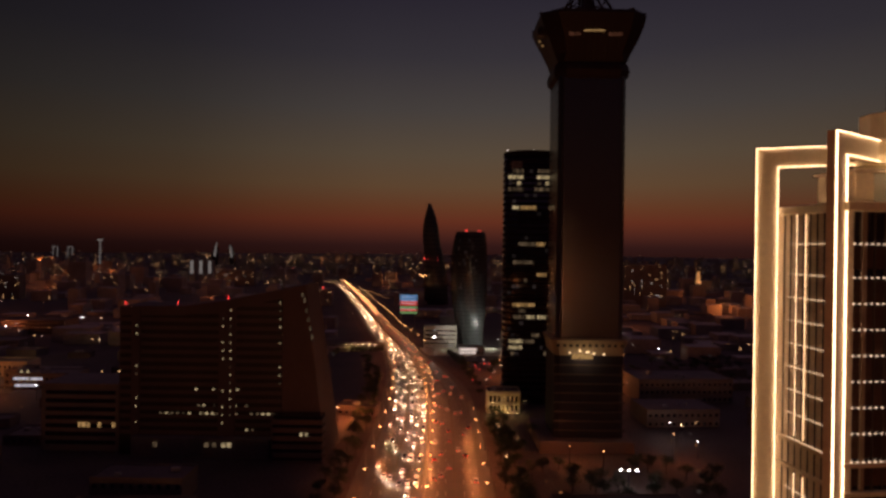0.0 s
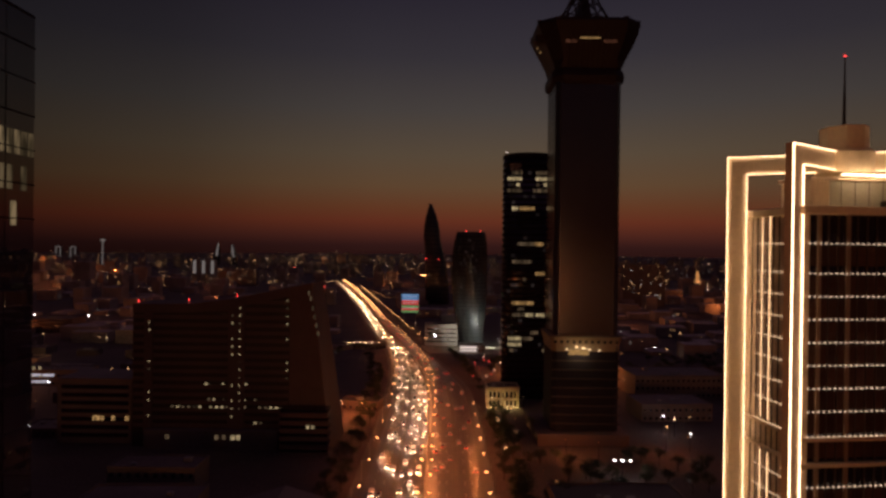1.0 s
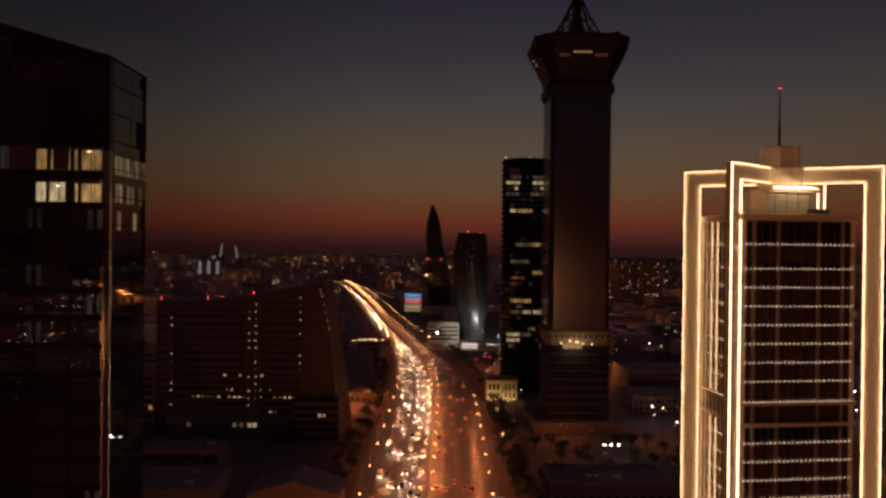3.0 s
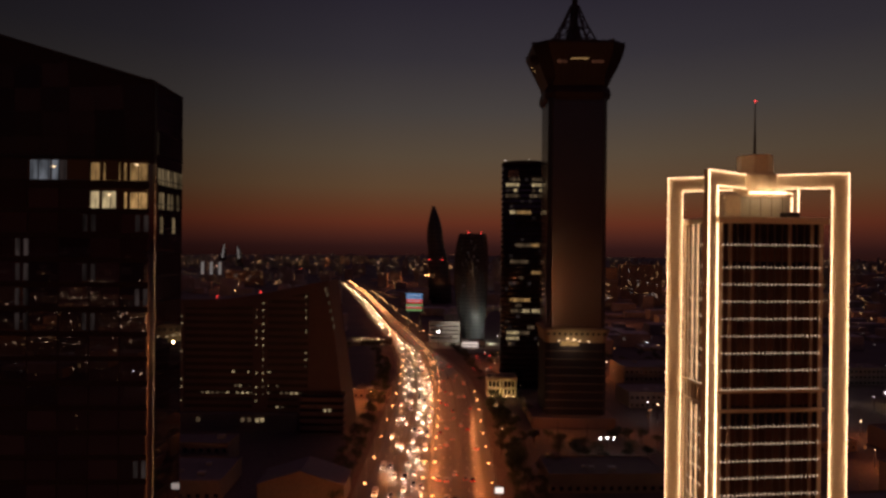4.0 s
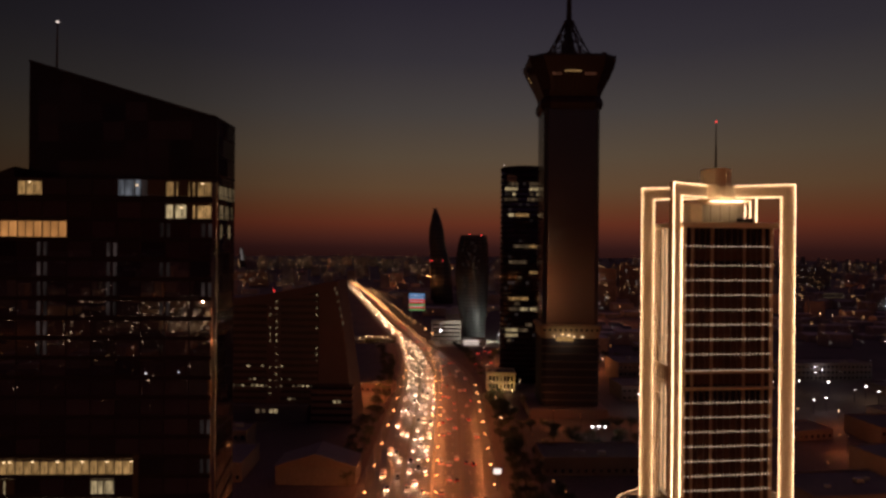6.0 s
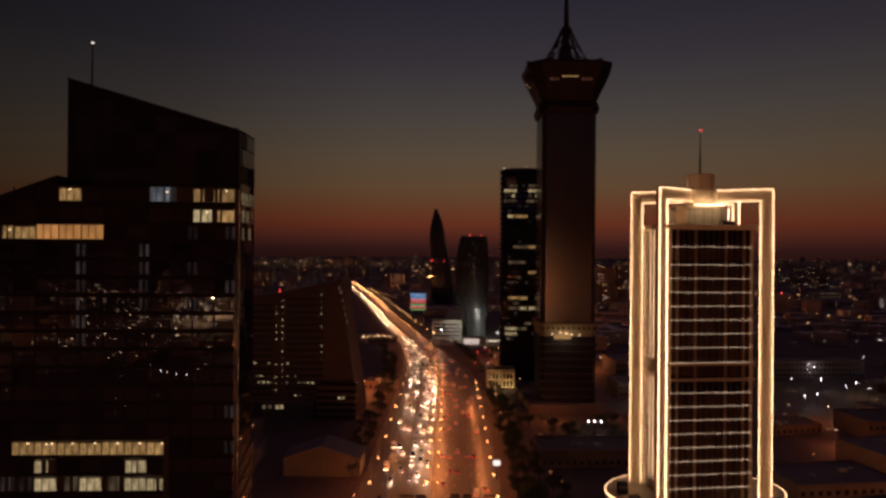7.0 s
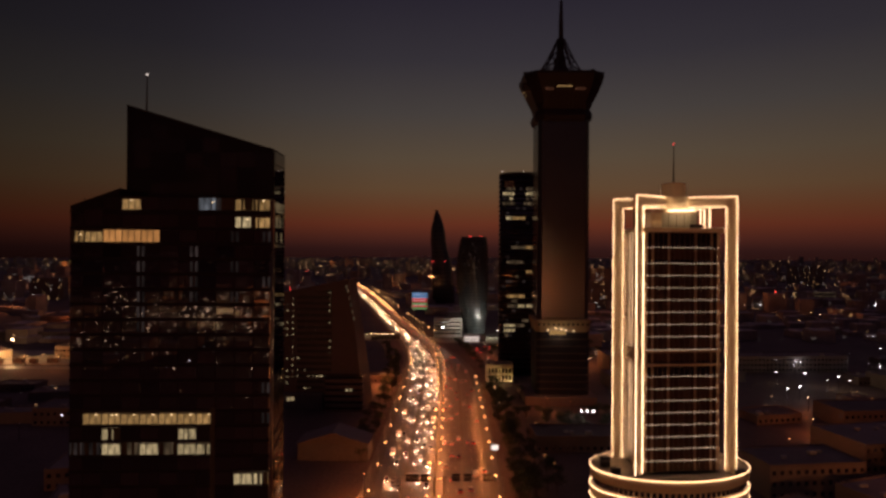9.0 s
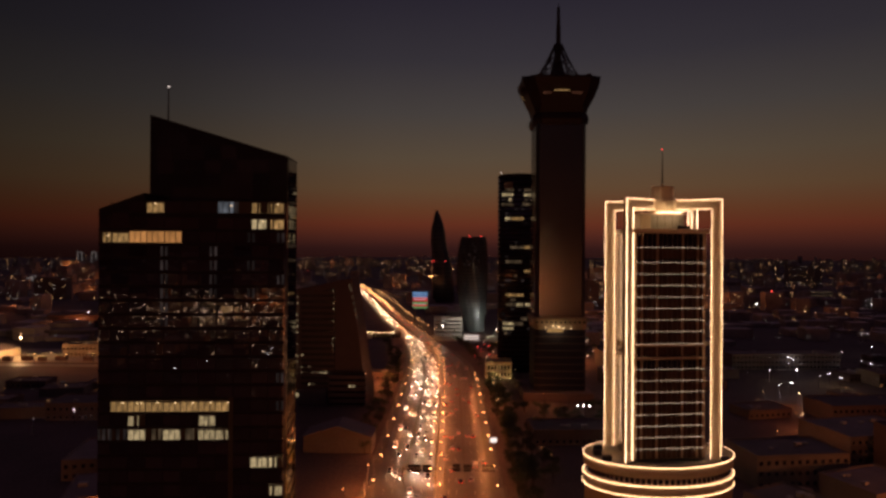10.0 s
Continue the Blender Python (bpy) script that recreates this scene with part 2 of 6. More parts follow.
def mesh(bm, name, material, smooth=False):
    me = bpy.data.meshes.new(name)
    bm.normal_update()
    bm.to_mesh(me)
    bm.free()
    for m in (material if isinstance(material, (list, tuple)) else [material]):
        me.materials.append(m)
    if smooth:
        for p in me.polygons:
            p.use_smooth = True
    return me


def part(name, bm, material, parent=None, label="", smooth=False):
    """Links a bmesh as one mesh object under a thing or under a part."""
    ob = new(name, mesh(bm, name, material, smooth))
    ob.parent = parent
    return tagged(ob, label) if label else ob


def boxpart(name, material, parent, x0, x1, y0, y1, z0, z1, label="", bevel=0.0):
    bm = bmesh.new()
    box(bm, x0, x1, y0, y1, z0, z1, bevel)
    return part(name, bm, material, parent, label)


def share(name, me, parent, m):
    """A further piece on a mesh that alike pieces share."""
    ob = new(name, me)
    ob.parent = parent
    ob.matrix_basis = m
    return ob


def thing(name, m, label, category, group="", kind=""):
    e = new(name)
    e.matrix_basis = m
    return tagged(e, label, category, group, kind)


def ball(bm, c, r):
    """A small eight-sided lamp body."""
    c = Vector(c)
    top, bot = bm.verts.new(c + Vector((0, 0, r))), bm.verts.new(c - Vector((0, 0, r)))
    mid = [bm.verts.new(c + Vector((r * math.cos(a), r * math.sin(a), 0))) for a in (0.3, 1.35, 2.4, 3.44, 4.49, 5.54)]
    for i in range(6):
        bm.faces.new((mid[i], mid[(i + 1) % 6], top))
        bm.faces.new((mid[(i + 1) % 6], mid[i], bot))


# ---- ground and road ----
def rise(x, y):
    """The land climbs to low hills far out."""
    s = min(1.0, max(0.0, (math.hypot(x, y) - 1500) / 3300))
    return 0.45 * (62 + 14 * math.sin(3.1 * math.atan2(x, y) + 0.6)) * s * s * (3 - 2 * s)


BEND_Y = [-2000, 330, 381, 445, 487, 537, 600, 674, 780, 910, 1165, 1400, 1600]
BEND_X = [-6.2, -6.2, -7.2, -13.2, -20.7, -30.2, -45.2, -63.7, -87.2, -114.2, -172.2, -229.2, -284.2]


def mid_x(y):
    """The median of the avenue, eased through the bend."""
    return float(np.mean([np.interp(y + d, BEND_Y, BEND_X) for d in (-40, -20, 0, 20, 40)]))


def along(y, off):
    """A place at an offset across the avenue."""
    dy = 4.0
    d = Vector((mid_x(y + dy) - mid_x(y - dy), 2 * dy)).normalized()
    return mid_x(y) + off * d.y, y - off * d.x


def shrink(y, off):
    """Past the bend the avenue is narrower, most of all on its right-hand side."""
    k = min(1.0, max(0.0, (y - 400) / 150))
    return off * (1 - k * (0.42 if off > 0 else 0.30))


def strip(name, off0, off1, z, material, y0, y1, step=10.0, depth=0.0):
    bm = bmesh.new()
    ys = np.arange(y0, y1 + 0.1, step)
    rows = []
    for y in ys:
        a, b = along(y, shrink(y, off0)), along(y, shrink(y, off1))
        zz = rise(*a) + z
        rows.append([bm.verts.new((*a, zz)), bm.verts.new((*b, zz))] + ([bm.verts.new((*b, zz - depth)), bm.verts.new((*a, zz - depth))] if depth else []))
    for p, q in zip(rows, rows[1:]):
        n = len(p)
        for i in range(n if depth else 1):
            bm.faces.new((p[i], p[(i + 1) % n], q[(i + 1) % n], q[i]))
    bmesh.ops.recalc_face_normals(bm, faces=bm.faces)
    if not depth and bm.faces[:][0].normal.z < 0:
        bmesh.ops.reverse_faces(bm, faces=bm.faces)
    return part(name, bm, material)


bm = bmesh.new()
radii = [0] + list(np.geomspace(60, 4950, 34))
centre = bm.verts.new((0, 0, 0))
last = None
for r in radii[1:]:
    row = [bm.verts.new((r * math.sin(a), r * math.cos(a), rise(r * math.sin(a), r * math.cos(a)))) for a in np.linspace(0, 2 * math.pi, 120, endpoint=False)]
    for i in range(120):
        if last is None:
            bm.faces.new((centre, row[(i + 1) % 120], row[i]))
        else:
            bm.faces.new((last[i], last[(i + 1) % 120], row[(i + 1) % 120], row[i]))
    last = row
tagged(part("ground", bm, M["earth"]), "dark bare earth and scrub reaching the low hills", "ground", kind="structure")

tagged(strip("road", -24.5, 22.0, 0.06, M["asphalt"], -700, 1600), "wide asphalt avenue lit orange by street lamps", "road", kind="structure")
for a, b in ((-29.5, -24.5), (22.0, 27.0)):
    tagged(strip("pavement", a, b, 0.2, M["paving"], -500, 1100, depth=0.25), "concrete pavement along the avenue", "pavement", kind="structure")
tagged(strip("kerb", -2.0, 2.0, 0.22, M["kerb"], -500, 1560, depth=0.25), "raised concrete median of the avenue", "kerb", kind="structure")
tagged(strip("kerb", -13.6, -12.5, 0.2, M["kerb"], -300, 430, depth=0.2), "low concrete strip dividing the lanes", "kerb", kind="structure")
tagged(strip("kerb", 11.4, 12.5, 0.2, M["kerb"], -300, 430, depth=0.2), "low concrete strip dividing the lanes", "kerb", kind="structure")
tagged(strip("barrier", -0.3, 0.3, 1.0, M["barrier"], -500, 1500, depth=0.8), "low grey crash barrier on the median", "barrier", kind="structure")

# lane dashes
bm = bmesh.new()
for off in (-20.6, -17.0, -9.0, -5.6, 5.2, 8.3, 15.6, 18.7):
    for y in np.arange(60, 520, 12):
        a, b, c, d = along(y, off - 0.1), along(y, off + 0.1), along(y + 4, off + 0.1), along(y + 4, off - 0.1)
        bm.faces.new([bm.verts.new((*p, 0.068)) for p in (a, b, c, d)])
tagged(part("lane_marking", bm, M["paint"]), "worn white dashed lane markings", "road marking", kind="stuff")


# ---- hotel tower with light frames ----
M["dark_bronze"] = surface("dark_bronze_frame", (0.085, 0.06, 0.042), 0.5, 0.2, scale=0.5)


def hotel():
    top = thing("hotel_tower", pose(65.3, 98.55, 0.55, 0, 0, 6.8), "cream hotel tower with glowing light frames on a round podium", "building")
    hw, hd, roof = 11.3, 6.9, 101.05
    rows = [95.8] + [91.3 - 3.46 * i for i in range(7)] + [66.8] + [59.2 - 3.41 * i for i in range(8)]
    core = bmesh.new()
    box(core, -hw + 0.35, hw - 0.35, -hd + 0.35, hd - 0.35, 32.0, roof - 0.4)
    part("core", core, M["dark_glass"], top, "dark tinted glazing")
    # corner piers and floor slabs
    for sx in (-1, 1):
        for sy in (-1, 1):
            x0, x1 = sorted((sx * (hw - 0.9), sx * hw))
            y0, y1 = sorted((sy * (hd - 1.2), sy * hd))
            boxpart("corner_pier", M["cream"], top, x0, x1, y0, y1, 32, roof - 0.5)
    boxpart("roof_slab", M["fin"], top, -hw - 0.6, hw + 0.6, -hd - 0.9, hd + 0.9, roof - 0.9, roof + 0.35, "cream parapet slab", 0.12)
    for z in rows:
        boxpart("floor_slab", M["dark_metal"], top, -hw + 0.8, hw - 0.8, -hd + 0.22, hd - 0.22, z - 0.45, z - 0.1)
    for z in (66.4, 62.5):
        boxpart("band", M["cream"], top, -hw - 0.35, hw + 0.35, -hd - 0.45, hd + 0.45, z - 0.3, z + 0.3, "cream band at the plant floor", 0.08)
    n = 13
    bay = (2 * hw - 1.8) / n
    bm = bmesh.new()
    box(bm, -0.11, 0.11, -0.16, 0.16, 0, 1)
    post_me = mesh(bm, "post", M["brown_metal"])
    thin_me = post_me.copy()
    thin_me.materials[0] = M["dark_bronze"]
    for i in range(n + 1):
        x = -hw + 0.9 + i * bay
        for sy in (-1, 1):
            if i in (1, 4, 9, 12):
                share("pilaster", post_me, top, Matrix.LocRotScale((x, sy * (hd - 0.12), 32), None, (2.6, 1, roof - 32.5)))
            else:
                share("mullion", thin_me, top, Matrix.LocRotScale((x, sy * (hd - 0.2), 32), None, (0.7, 0.7, roof - 32.5)))
    bm = bmesh.new()
    box(bm, -bay / 2 + 0.12, bay / 2 - 0.12, -0.03, 0.03, -1.45, 1.45)
    pane_me = mesh(bm, "pane", M["brown_glass"])
    rnd = random.Random(5)
    for z in rows:
        for i in range(n):
            share("pane", pane_me, top, pose(-hw + 0.9 + (i + 0.5) * bay, -hd + 0.27, z - 1.9, rnd.uniform(-0.5, 0.5), 0, rnd.uniform(-0.7, 0.7)))
    # rows of small lamps on each floor edge, a joined strip on the lower floors
    bm = bmesh.new()
    box(bm, -0.1, 0.1, -0.1, 0.1, -0.085, 0.085)
    dot_me = mesh(bm, "row_lamp", M["led_dot"])
    low = bmesh.new()
    count = 25
    for k, z in enumerate(rows):
        for i in range(count):
            x = -hw + 0.4 + (2 * hw - 0.8) * (i + 0.5) / count
            if k < 12:
                share("row_lamp", dot_me, top, pose(x, -hd - 0.16, z))
            else:
                box(low, x - 0.1, x + 0.1, -hd - 0.26, -hd - 0.06, z - 0.085, z + 0.085)
    tagged(part("row_lamp", low, M["led_dot"], top), "rows of small warm lamps on lower floors", kind="stuff")
    # end faces: two upright strips and thin lines at the floors
    for sx in (-1, 1):
        boxpart("end_wall", M["cream"], top, *sorted((sx * (hw - 0.34), sx * (hw - 0.05))), -hd + 1.2, hd - 1.2, 32, roof - 0.5, "cream end wall")
        for y in (0.85, 2.7):
            for z0, z1 in ((67.2, roof - 0.8), (36.0, 61.8)):
                boxpart("light_strip", M["led_soft"], top, *sorted((sx * (hw + 0.03), sx * (hw + 0.1))), y - 0.025, y + 0.025, z0, z1, "warm upright light strip")
        for z in rows:
            boxpart("floor_light", M["led_line"], top, *sorted((sx * (hw + 0.03), sx * (hw + 0.14))), -5.0, 4.6, z - 0.03, z + 0.03)
        for y in np.arange(-5.4, 5.5, 1.35):
            boxpart("mullion", M["mullion"], top, *sorted((sx * (hw - 0.3), sx * (hw + 0.02))), y - 0.1, y + 0.1, 32, roof - 0.5)
    # the body stands a little off the middle of the fins
    for ob in top.children:
        ob.matrix_basis = Matrix.Translation((-0.7, 0, 0)) @ ob.matrix_basis
    # four radial fins, each an upright and a roof beam, edged with strips of light
    ru, wide, thick, crest = 17.2, 3.1, 0.5, 110.6
    for cx, cy in ((-15.35, 7.8), (-15.35, -7.8), (15.35, -7.8), (15.35, 7.8)):
        m = pose(0, 0, 0, 0, 0, math.degrees(math.atan2(cy, cx)))
        bm = bmesh.new()
        outline = ((2.6, crest - wide), (ru - wide, crest - wide), (ru - wide, 31.8), (ru, 31.8), (ru, crest), (2.6, crest))
        rings = [[bm.verts.new((u, v, z)) for u, z in outline] for v in (-thick, thick)]
        for i in range(6):
            bm.faces.new((rings[0][i], rings[0][(i + 1) % 6], rings[1][(i + 1) % 6], rings[1][i]))
        bm.faces.new(rings[0][::-1])
        bm.faces.new(rings[1])
        bmesh.ops.recalc_face_normals(bm, faces=bm.faces)
        fin = part("fin", bm, M["fin"], top, "cream frame fin edged with light")
        fin.matrix_basis = m
        w, s = 0.042, 0.06
        side_lit = -1 if (m.to_3x3() @ Vector((0, 1, 0))).y > 0 else 1
        for v0, v1 in [sorted((q * (thick + 0.1), q * (thick + 0.24))) for q in ((side_lit,) if cy < 0 else (side_lit, -side_lit))]:
            for u0, u1, z0, z1 in ((ru - s - w, ru - s, 32, crest - s), (ru - wide + s, ru - wide + s + w, 32, crest - wide + s),
                                   (3.4, ru - s - w - 0.01, crest - s - w, crest - s), (3.4, ru - wide + s - 0.01, crest - wide + s, crest - wide + s + w)):
                boxpart("light_strip", M["led"], fin, u0, u1, v0, v1, z0, z1, "warm light strip")
    # hub, plant room, mast
    bm = bmesh.new()
    loft(bm, [ring(0, 0, 106.7, 2.6, 24), ring(0, 0, 107.3, 4.1, 24), ring(0, 0, 110.4, 4.3, 24), ring(0, 0, 110.9, 4.0, 24)])
    part("hub", bm, M["fin"], top, "round cream hub where the fins meet")
    bm = bmesh.new()
    loft(bm, [ring(0, 0, 110.9, 3.5, 8, 0.2), ring(0, 0, 114.7, 3.5, 8, 0.2)])
    part("hub_cap", bm, M["fin"], top, "cream drum under the mast")
    boxpart("plant_room", M["plant_grey"], top, -5.4, 5.6, -3.4, 3.6, roof + 0.35, 105.8, "grey-green rooftop plant room", 0.1)
    boxpart("stair_head", M["fin"], top, -8.6, -5.4, -3.9, 3.2, roof + 0.35, 105.8, "cream rooftop stair head", 0.25)
    for x in (-3.2, -0.8, 1.6, 4.0):
        boxpart("panel_joint", M["dark_metal"], top, x - 0.05, x + 0.05, -3.44, -3.39, roof + 0.5, 105.6)
    boxpart("plant_ledge", M["cream"], top, -8.6, 6.0, -3.8, 4.0, 105.8, 106.3)
    boxpart("roof_unit", M["dark_metal"], top, 3.0, 6.4, -5.6, -4.0, roof + 0.35, roof + 1.5, "", 0.1)
    boxpart("downlight", M["downlight"], top, -4.0, 4.0, -4.9, -4.3, 106.5, 106.62, "bright lights under the hub")
    bm = bmesh.new()
    tube(bm, (0, 0, 114.7), (0, 0, 120), 0.28, 8, 0.2)
    tube(bm, (0, 0, 120), (0, 0, 126.3), 0.18, 8, 0.08)
    part("mast", bm, M["dark_metal"], top, "thin steel mast")
    bm = bmesh.new()
    ball(bm, (0, 0, 126.5), 0.22)
    part("mast_lamp", bm, M["red_lamp"], top, "red obstruction lamp")
    # round podium with rings of light
    prof = [(23.1, -0.8), (23.1, 23.2), (23.5, 23.4), (23.5, 26.7), (22.7, 27.0), (22.7, 29.1), (23.5, 29.4), (23.5, 32.3), (22.9, 32.3), (22.9, 31.2)]
    px, py, squash = -1.2, -0.6, 0.60

    def oval(bm):
        for v in bm.verts:
            v.co.y = py + (v.co.y - py) * squash

    bm = bmesh.new()
    loft(bm, [ring(px, py, z, r, 96) for r, z in prof])
    oval(bm)
    part("podium", bm, M["cream"], top, "oval cream podium with a roof terrace", True)
    for r, z in ((23.55, 32.2), (23.55, 26.7), (23.55, 23.6)):
        bm = bmesh.new()
        a, b, c, d = (ring(px, py, z - 0.08, r, 96), ring(px, py, z - 0.08, r + 0.14, 96), ring(px, py, z + 0.08, r + 0.14, 96), ring(px, py, z + 0.08, r, 96))
        loft(bm, [a, b, c, d, a], False)
        oval(bm)
        part("light_ring", bm, M["led_ring"], top, "warm ring of light")
    for i in range(48):
        a = math.radians(-190 + i * 4.3)
        boxpart("podium_window", M["black_glass"], top, -0.55, 0.55, -0.1, 0.1, 27.3, 28.8).matrix_basis = pose(px + 22.75 * math.cos(a), py + 22.75 * squash * math.sin(a), 0, 0, 0, math.degrees(math.atan2(math.sin(a), squash * math.cos(a))) + 90)
    for x, y in ((-19.0, -4), (-18.5, 5), (-20.0, 1.2), (15.8, -9)):
        boxpart("terrace_planter", M["dark_metal"], top, x - 1.3, x + 1.3, y - 0.8, y + 0.8, 31.2, 32.9, "", 0.15)
    return top


hotel()


# ---- black glass office tower with a sloping crown ----
def office_tower():
    top = thing("office_tower", pose(0, 0, -0.5), "black glass office tower with a sloping roof and some lit floors", "building")
    floor_h, head = 3.25, 106.4
    x_left, x_right = -81.7, -38.75
    front = lambda x: 46.9 + (x - x_left) * (48.9 - 46.9) / (x_right - x_left)
    turn = math.degrees(math.atan2(2.0, x_right - x_left))
    edges = [x_left] + [-78.8 + 3.98 * j for j in range(10)] + [x_right - 0.75]
    # inner body, a little behind the panes
    bm = bmesh.new()
    prism(bm, [(x_left, front(x_left) + 0.3), (x_right - 0.4, front(x_right) + 0.3), (x_right - 0.3, 57.2), (-50, 72), (-80, 72)], 0, head + 0.3,
          [104.4, head + 0.3, head + 0.3, head + 0.3, 104.4])
    part("body", bm, M["dark_glass"], top, "dark glass body")
    # shoulder roof rises towards the crown
    bm = bmesh.new()
    prism(bm, [(x_left, front(x_left) + 0.05), (-71.4, front(-71.4) + 0.05), (-71.4, 70), (-80, 70)], 103.6, 105, [104.8, 108.6, 108.6, 104.8])
    part("shoulder", bm, M["mullion"], top, "sloping shoulder roof")
    bm = bmesh.new()
    crown = [(-73.0, 53.0), (-72.7, 52.6), (x_right, 49.1), (x_right - 0.05, 57.3), (-52, 66), (-72.3, 66)]
    prism(bm, crown, head, 120, [127.5, 127.5, 117.1, 117.0, 118.5, 127.2])
    part("crown", bm, M["dark_glass"], top, "tall black glass crown with a slanting top edge")
    bm = bmesh.new()
    tube(bm, (-72.7, 52.5, 127.55), (x_right, 49.05, 117.15), 0.16, 6)
    tube(bm, (x_right, 49.05, 117.15), (x_right - 0.05, 57.3, 117.05), 0.16, 6)
    part("coping", bm, M["mullion"], top, "thin metal coping")
    bm = bmesh.new()
    prism(bm, [(-72.0, front(-72)), (x_right, front(x_right)), (x_right, 49.1), (-71.9, 52.6)], head - 0.1, head + 0.5)
    part("ledge", bm, M["mullion"], top)
    # crown panels
    for j in range(8):
        xa, xb = -71.0 + j * 4.0, -71.0 + j * 4.0 + 3.9
        for k in range(6):
            z0 = head + 0.7 + k * 3.25
            if z0 + 3.1 > 127.0 - (xb + 72) * 0.305:
                continue
            yy = 52.6 + ((xa + xb) / 2 + 71.9) * (49.1 - 52.6) / (x_right + 71.9)
            bm = bmesh.new()
            box(bm, -1.92, 1.92, -0.06, 0.0, 0, 3.1)
            part("crown_panel", bm, M["black_glass"], top).matrix_basis = pose((xa + xb) / 2, yy - 0.02, z0, 0, 0, -6)
    # front panes, floor by floor; slightly out of true so that reflections break up
    rnd = random.Random(11)
    meshes = {}
    low = bmesh.new()
    lit = {  # floor: bays with their lights
        0: {3: "win_warm", 7: "win_blue", 8: "win_slot", 9: "win_warm", 10: "win_warm"}, 1: {9: "win_white", 10: "win_warm"},
        2: {0: "win_warm", 1: "win_warm", 2: "win_orange", 3: "win_orange", 4: "win_orange"},
        14: {1: "win_warm", 2: "win_warm", 3: "win_warm", 4: "win_warm", 5: "win_warm", 6: "win_warm", 7: "win_warm"},
        15: {2: "win_white", 6: "win_white"},
        16: {0: "win_slot", 1: "win_slot", 2: "win_white", 3: "win_dim", 4: "win_white", 5: "win_dim", 6: "win_white", 7: "win_white"},
        18: {9: "win_white", 10: "win_white"}, 20: {10: "win_white"},
    }
    covers = {  # floor and bay: drawn blinds, as shares of the bay's width
        (0, 9): ((0.34, 0.44), (0.5, 0.96)), (0, 10): ((0.0, 0.1), (0.2, 0.33)), (1, 9): ((0.3, 0.4), (0.86, 1.0)), (1, 10): ((0.0, 0.12), (0.22, 0.34)),
        (0, 7): ((0.0, 0.06), (0.72, 0.78)), (0, 8): ((0.25, 1.0),), (2, 0): ((0.0, 0.3), (0.6, 0.72)), (2, 1): ((0.0, 0.06),),
        (15, 2): ((0.35, 0.55), (0.62, 1.0)), (15, 6): ((0.0, 0.05), (0.55, 0.62)), (16, 0): ((0.2, 0.35), (0.7, 0.85)), (16, 1): ((0.1, 0.3), (0.55, 0.75)), (16, 3): ((0.0, 0.35), (0.6, 0.75)), (16, 5): ((0.0, 0.28), (0.8, 1.0)),
        (16, 7): ((0.45, 0.6), (0.75, 1.0)), (18, 9): ((0.42, 0.48),), (18, 10): ((0.0, 0.08), (0.35, 0.5), (0.6, 1.0)), (20, 10): ((0.0, 0.15), (0.35, 0.5)),
    }
    lamps = {(0, 3): ((0.5, 0.75),), (0, 7): ((0.85, 0.4),), (0, 10): ((0.6, 0.8),), (1, 9): ((0.65, 0.5),), (2, 0): ((0.8, 0.3),), (14, 2): ((0.55, 0.7), (0.8, 0.75)), (16, 2): (), (16, 4): (), (16, 6): ()}
    for k in range(32):
        z1 = head - floor_h * k
        for j in range(11):
            a, b = edges[j], edges[j + 1]
            mid = (a + b) / 2
            if k == 0:
                z1 = 104.2 if j < 2 else head + 0.45
            w = b - a - 0.16
            m = pose(mid, front(mid), z1 - 1.5, rnd.uniform(-0.35, 0.35), 0, turn + rnd.uniform(-0.35, 0.35))
            if k > 26:
                pts = [m @ Vector(p) for p in ((-w / 2, 0, -1.5), (w / 2, 0, -1.5), (w / 2, 0, 1.3), (-w / 2, 0, 1.3))]
                low.faces.new([low.verts.new(p) for p in pts])
                continue
            kind = lit.get(k, {}).get(j, "black_glass")
            key = (round(w, 2), kind)
            if key not in meshes:
                bm = bmesh.new()
                box(bm, -w / 2, w / 2, -0.03, 0.03, -1.28, 1.28)
                meshes[key] = mesh(bm, "pane", M[kind])
            ob = share("pane", meshes[key], top, m)
            if kind != "black_glass":
                tagged(ob, "lit office window")
                for f in (-0.5, -0.17, 0.17):
                    bar = boxpart("glazing_bar", M["mullion"], top, -0.05, 0.05, -0.09, -0.035, -1.28, 1.28)
                    bar.matrix_basis = m @ pose(f * w, 0, 0)
                for f0, f1 in covers.get((k, j), ()):
                    boxpart("blind", M["blind"], top, (f0 - 0.5) * w, (f1 - 0.5) * w, -0.1, -0.032, -1.28, 1.28, "drawn dark blind").matrix_basis = m
                for f, h in lamps.get((k, j), ((0.72, 0.8),) if k == 14 else ()):
                    boxpart("room_lamp", M["room_lamp"], top, (f - 0.5) * w - 0.22, (f - 0.5) * w + 0.22, -0.12, -0.09, h - 0.09, h + 0.09, "small bright room lamp").matrix_basis = m
                if kind in ("win_warm", "win_white"):
                    shade = boxpart("ceiling_bulkhead", M["dark_metal"], top, -w / 2, w / 2, -0.08, -0.035, 1.0 - rnd.random() * 0.2, 1.28)
                    shade.matrix_basis = m
            z1 = head - floor_h * k
    part("pane", low, M["black_glass"], top)
    tagged(top.children[-1], "joined glazing of the lowest floors", kind="stuff")
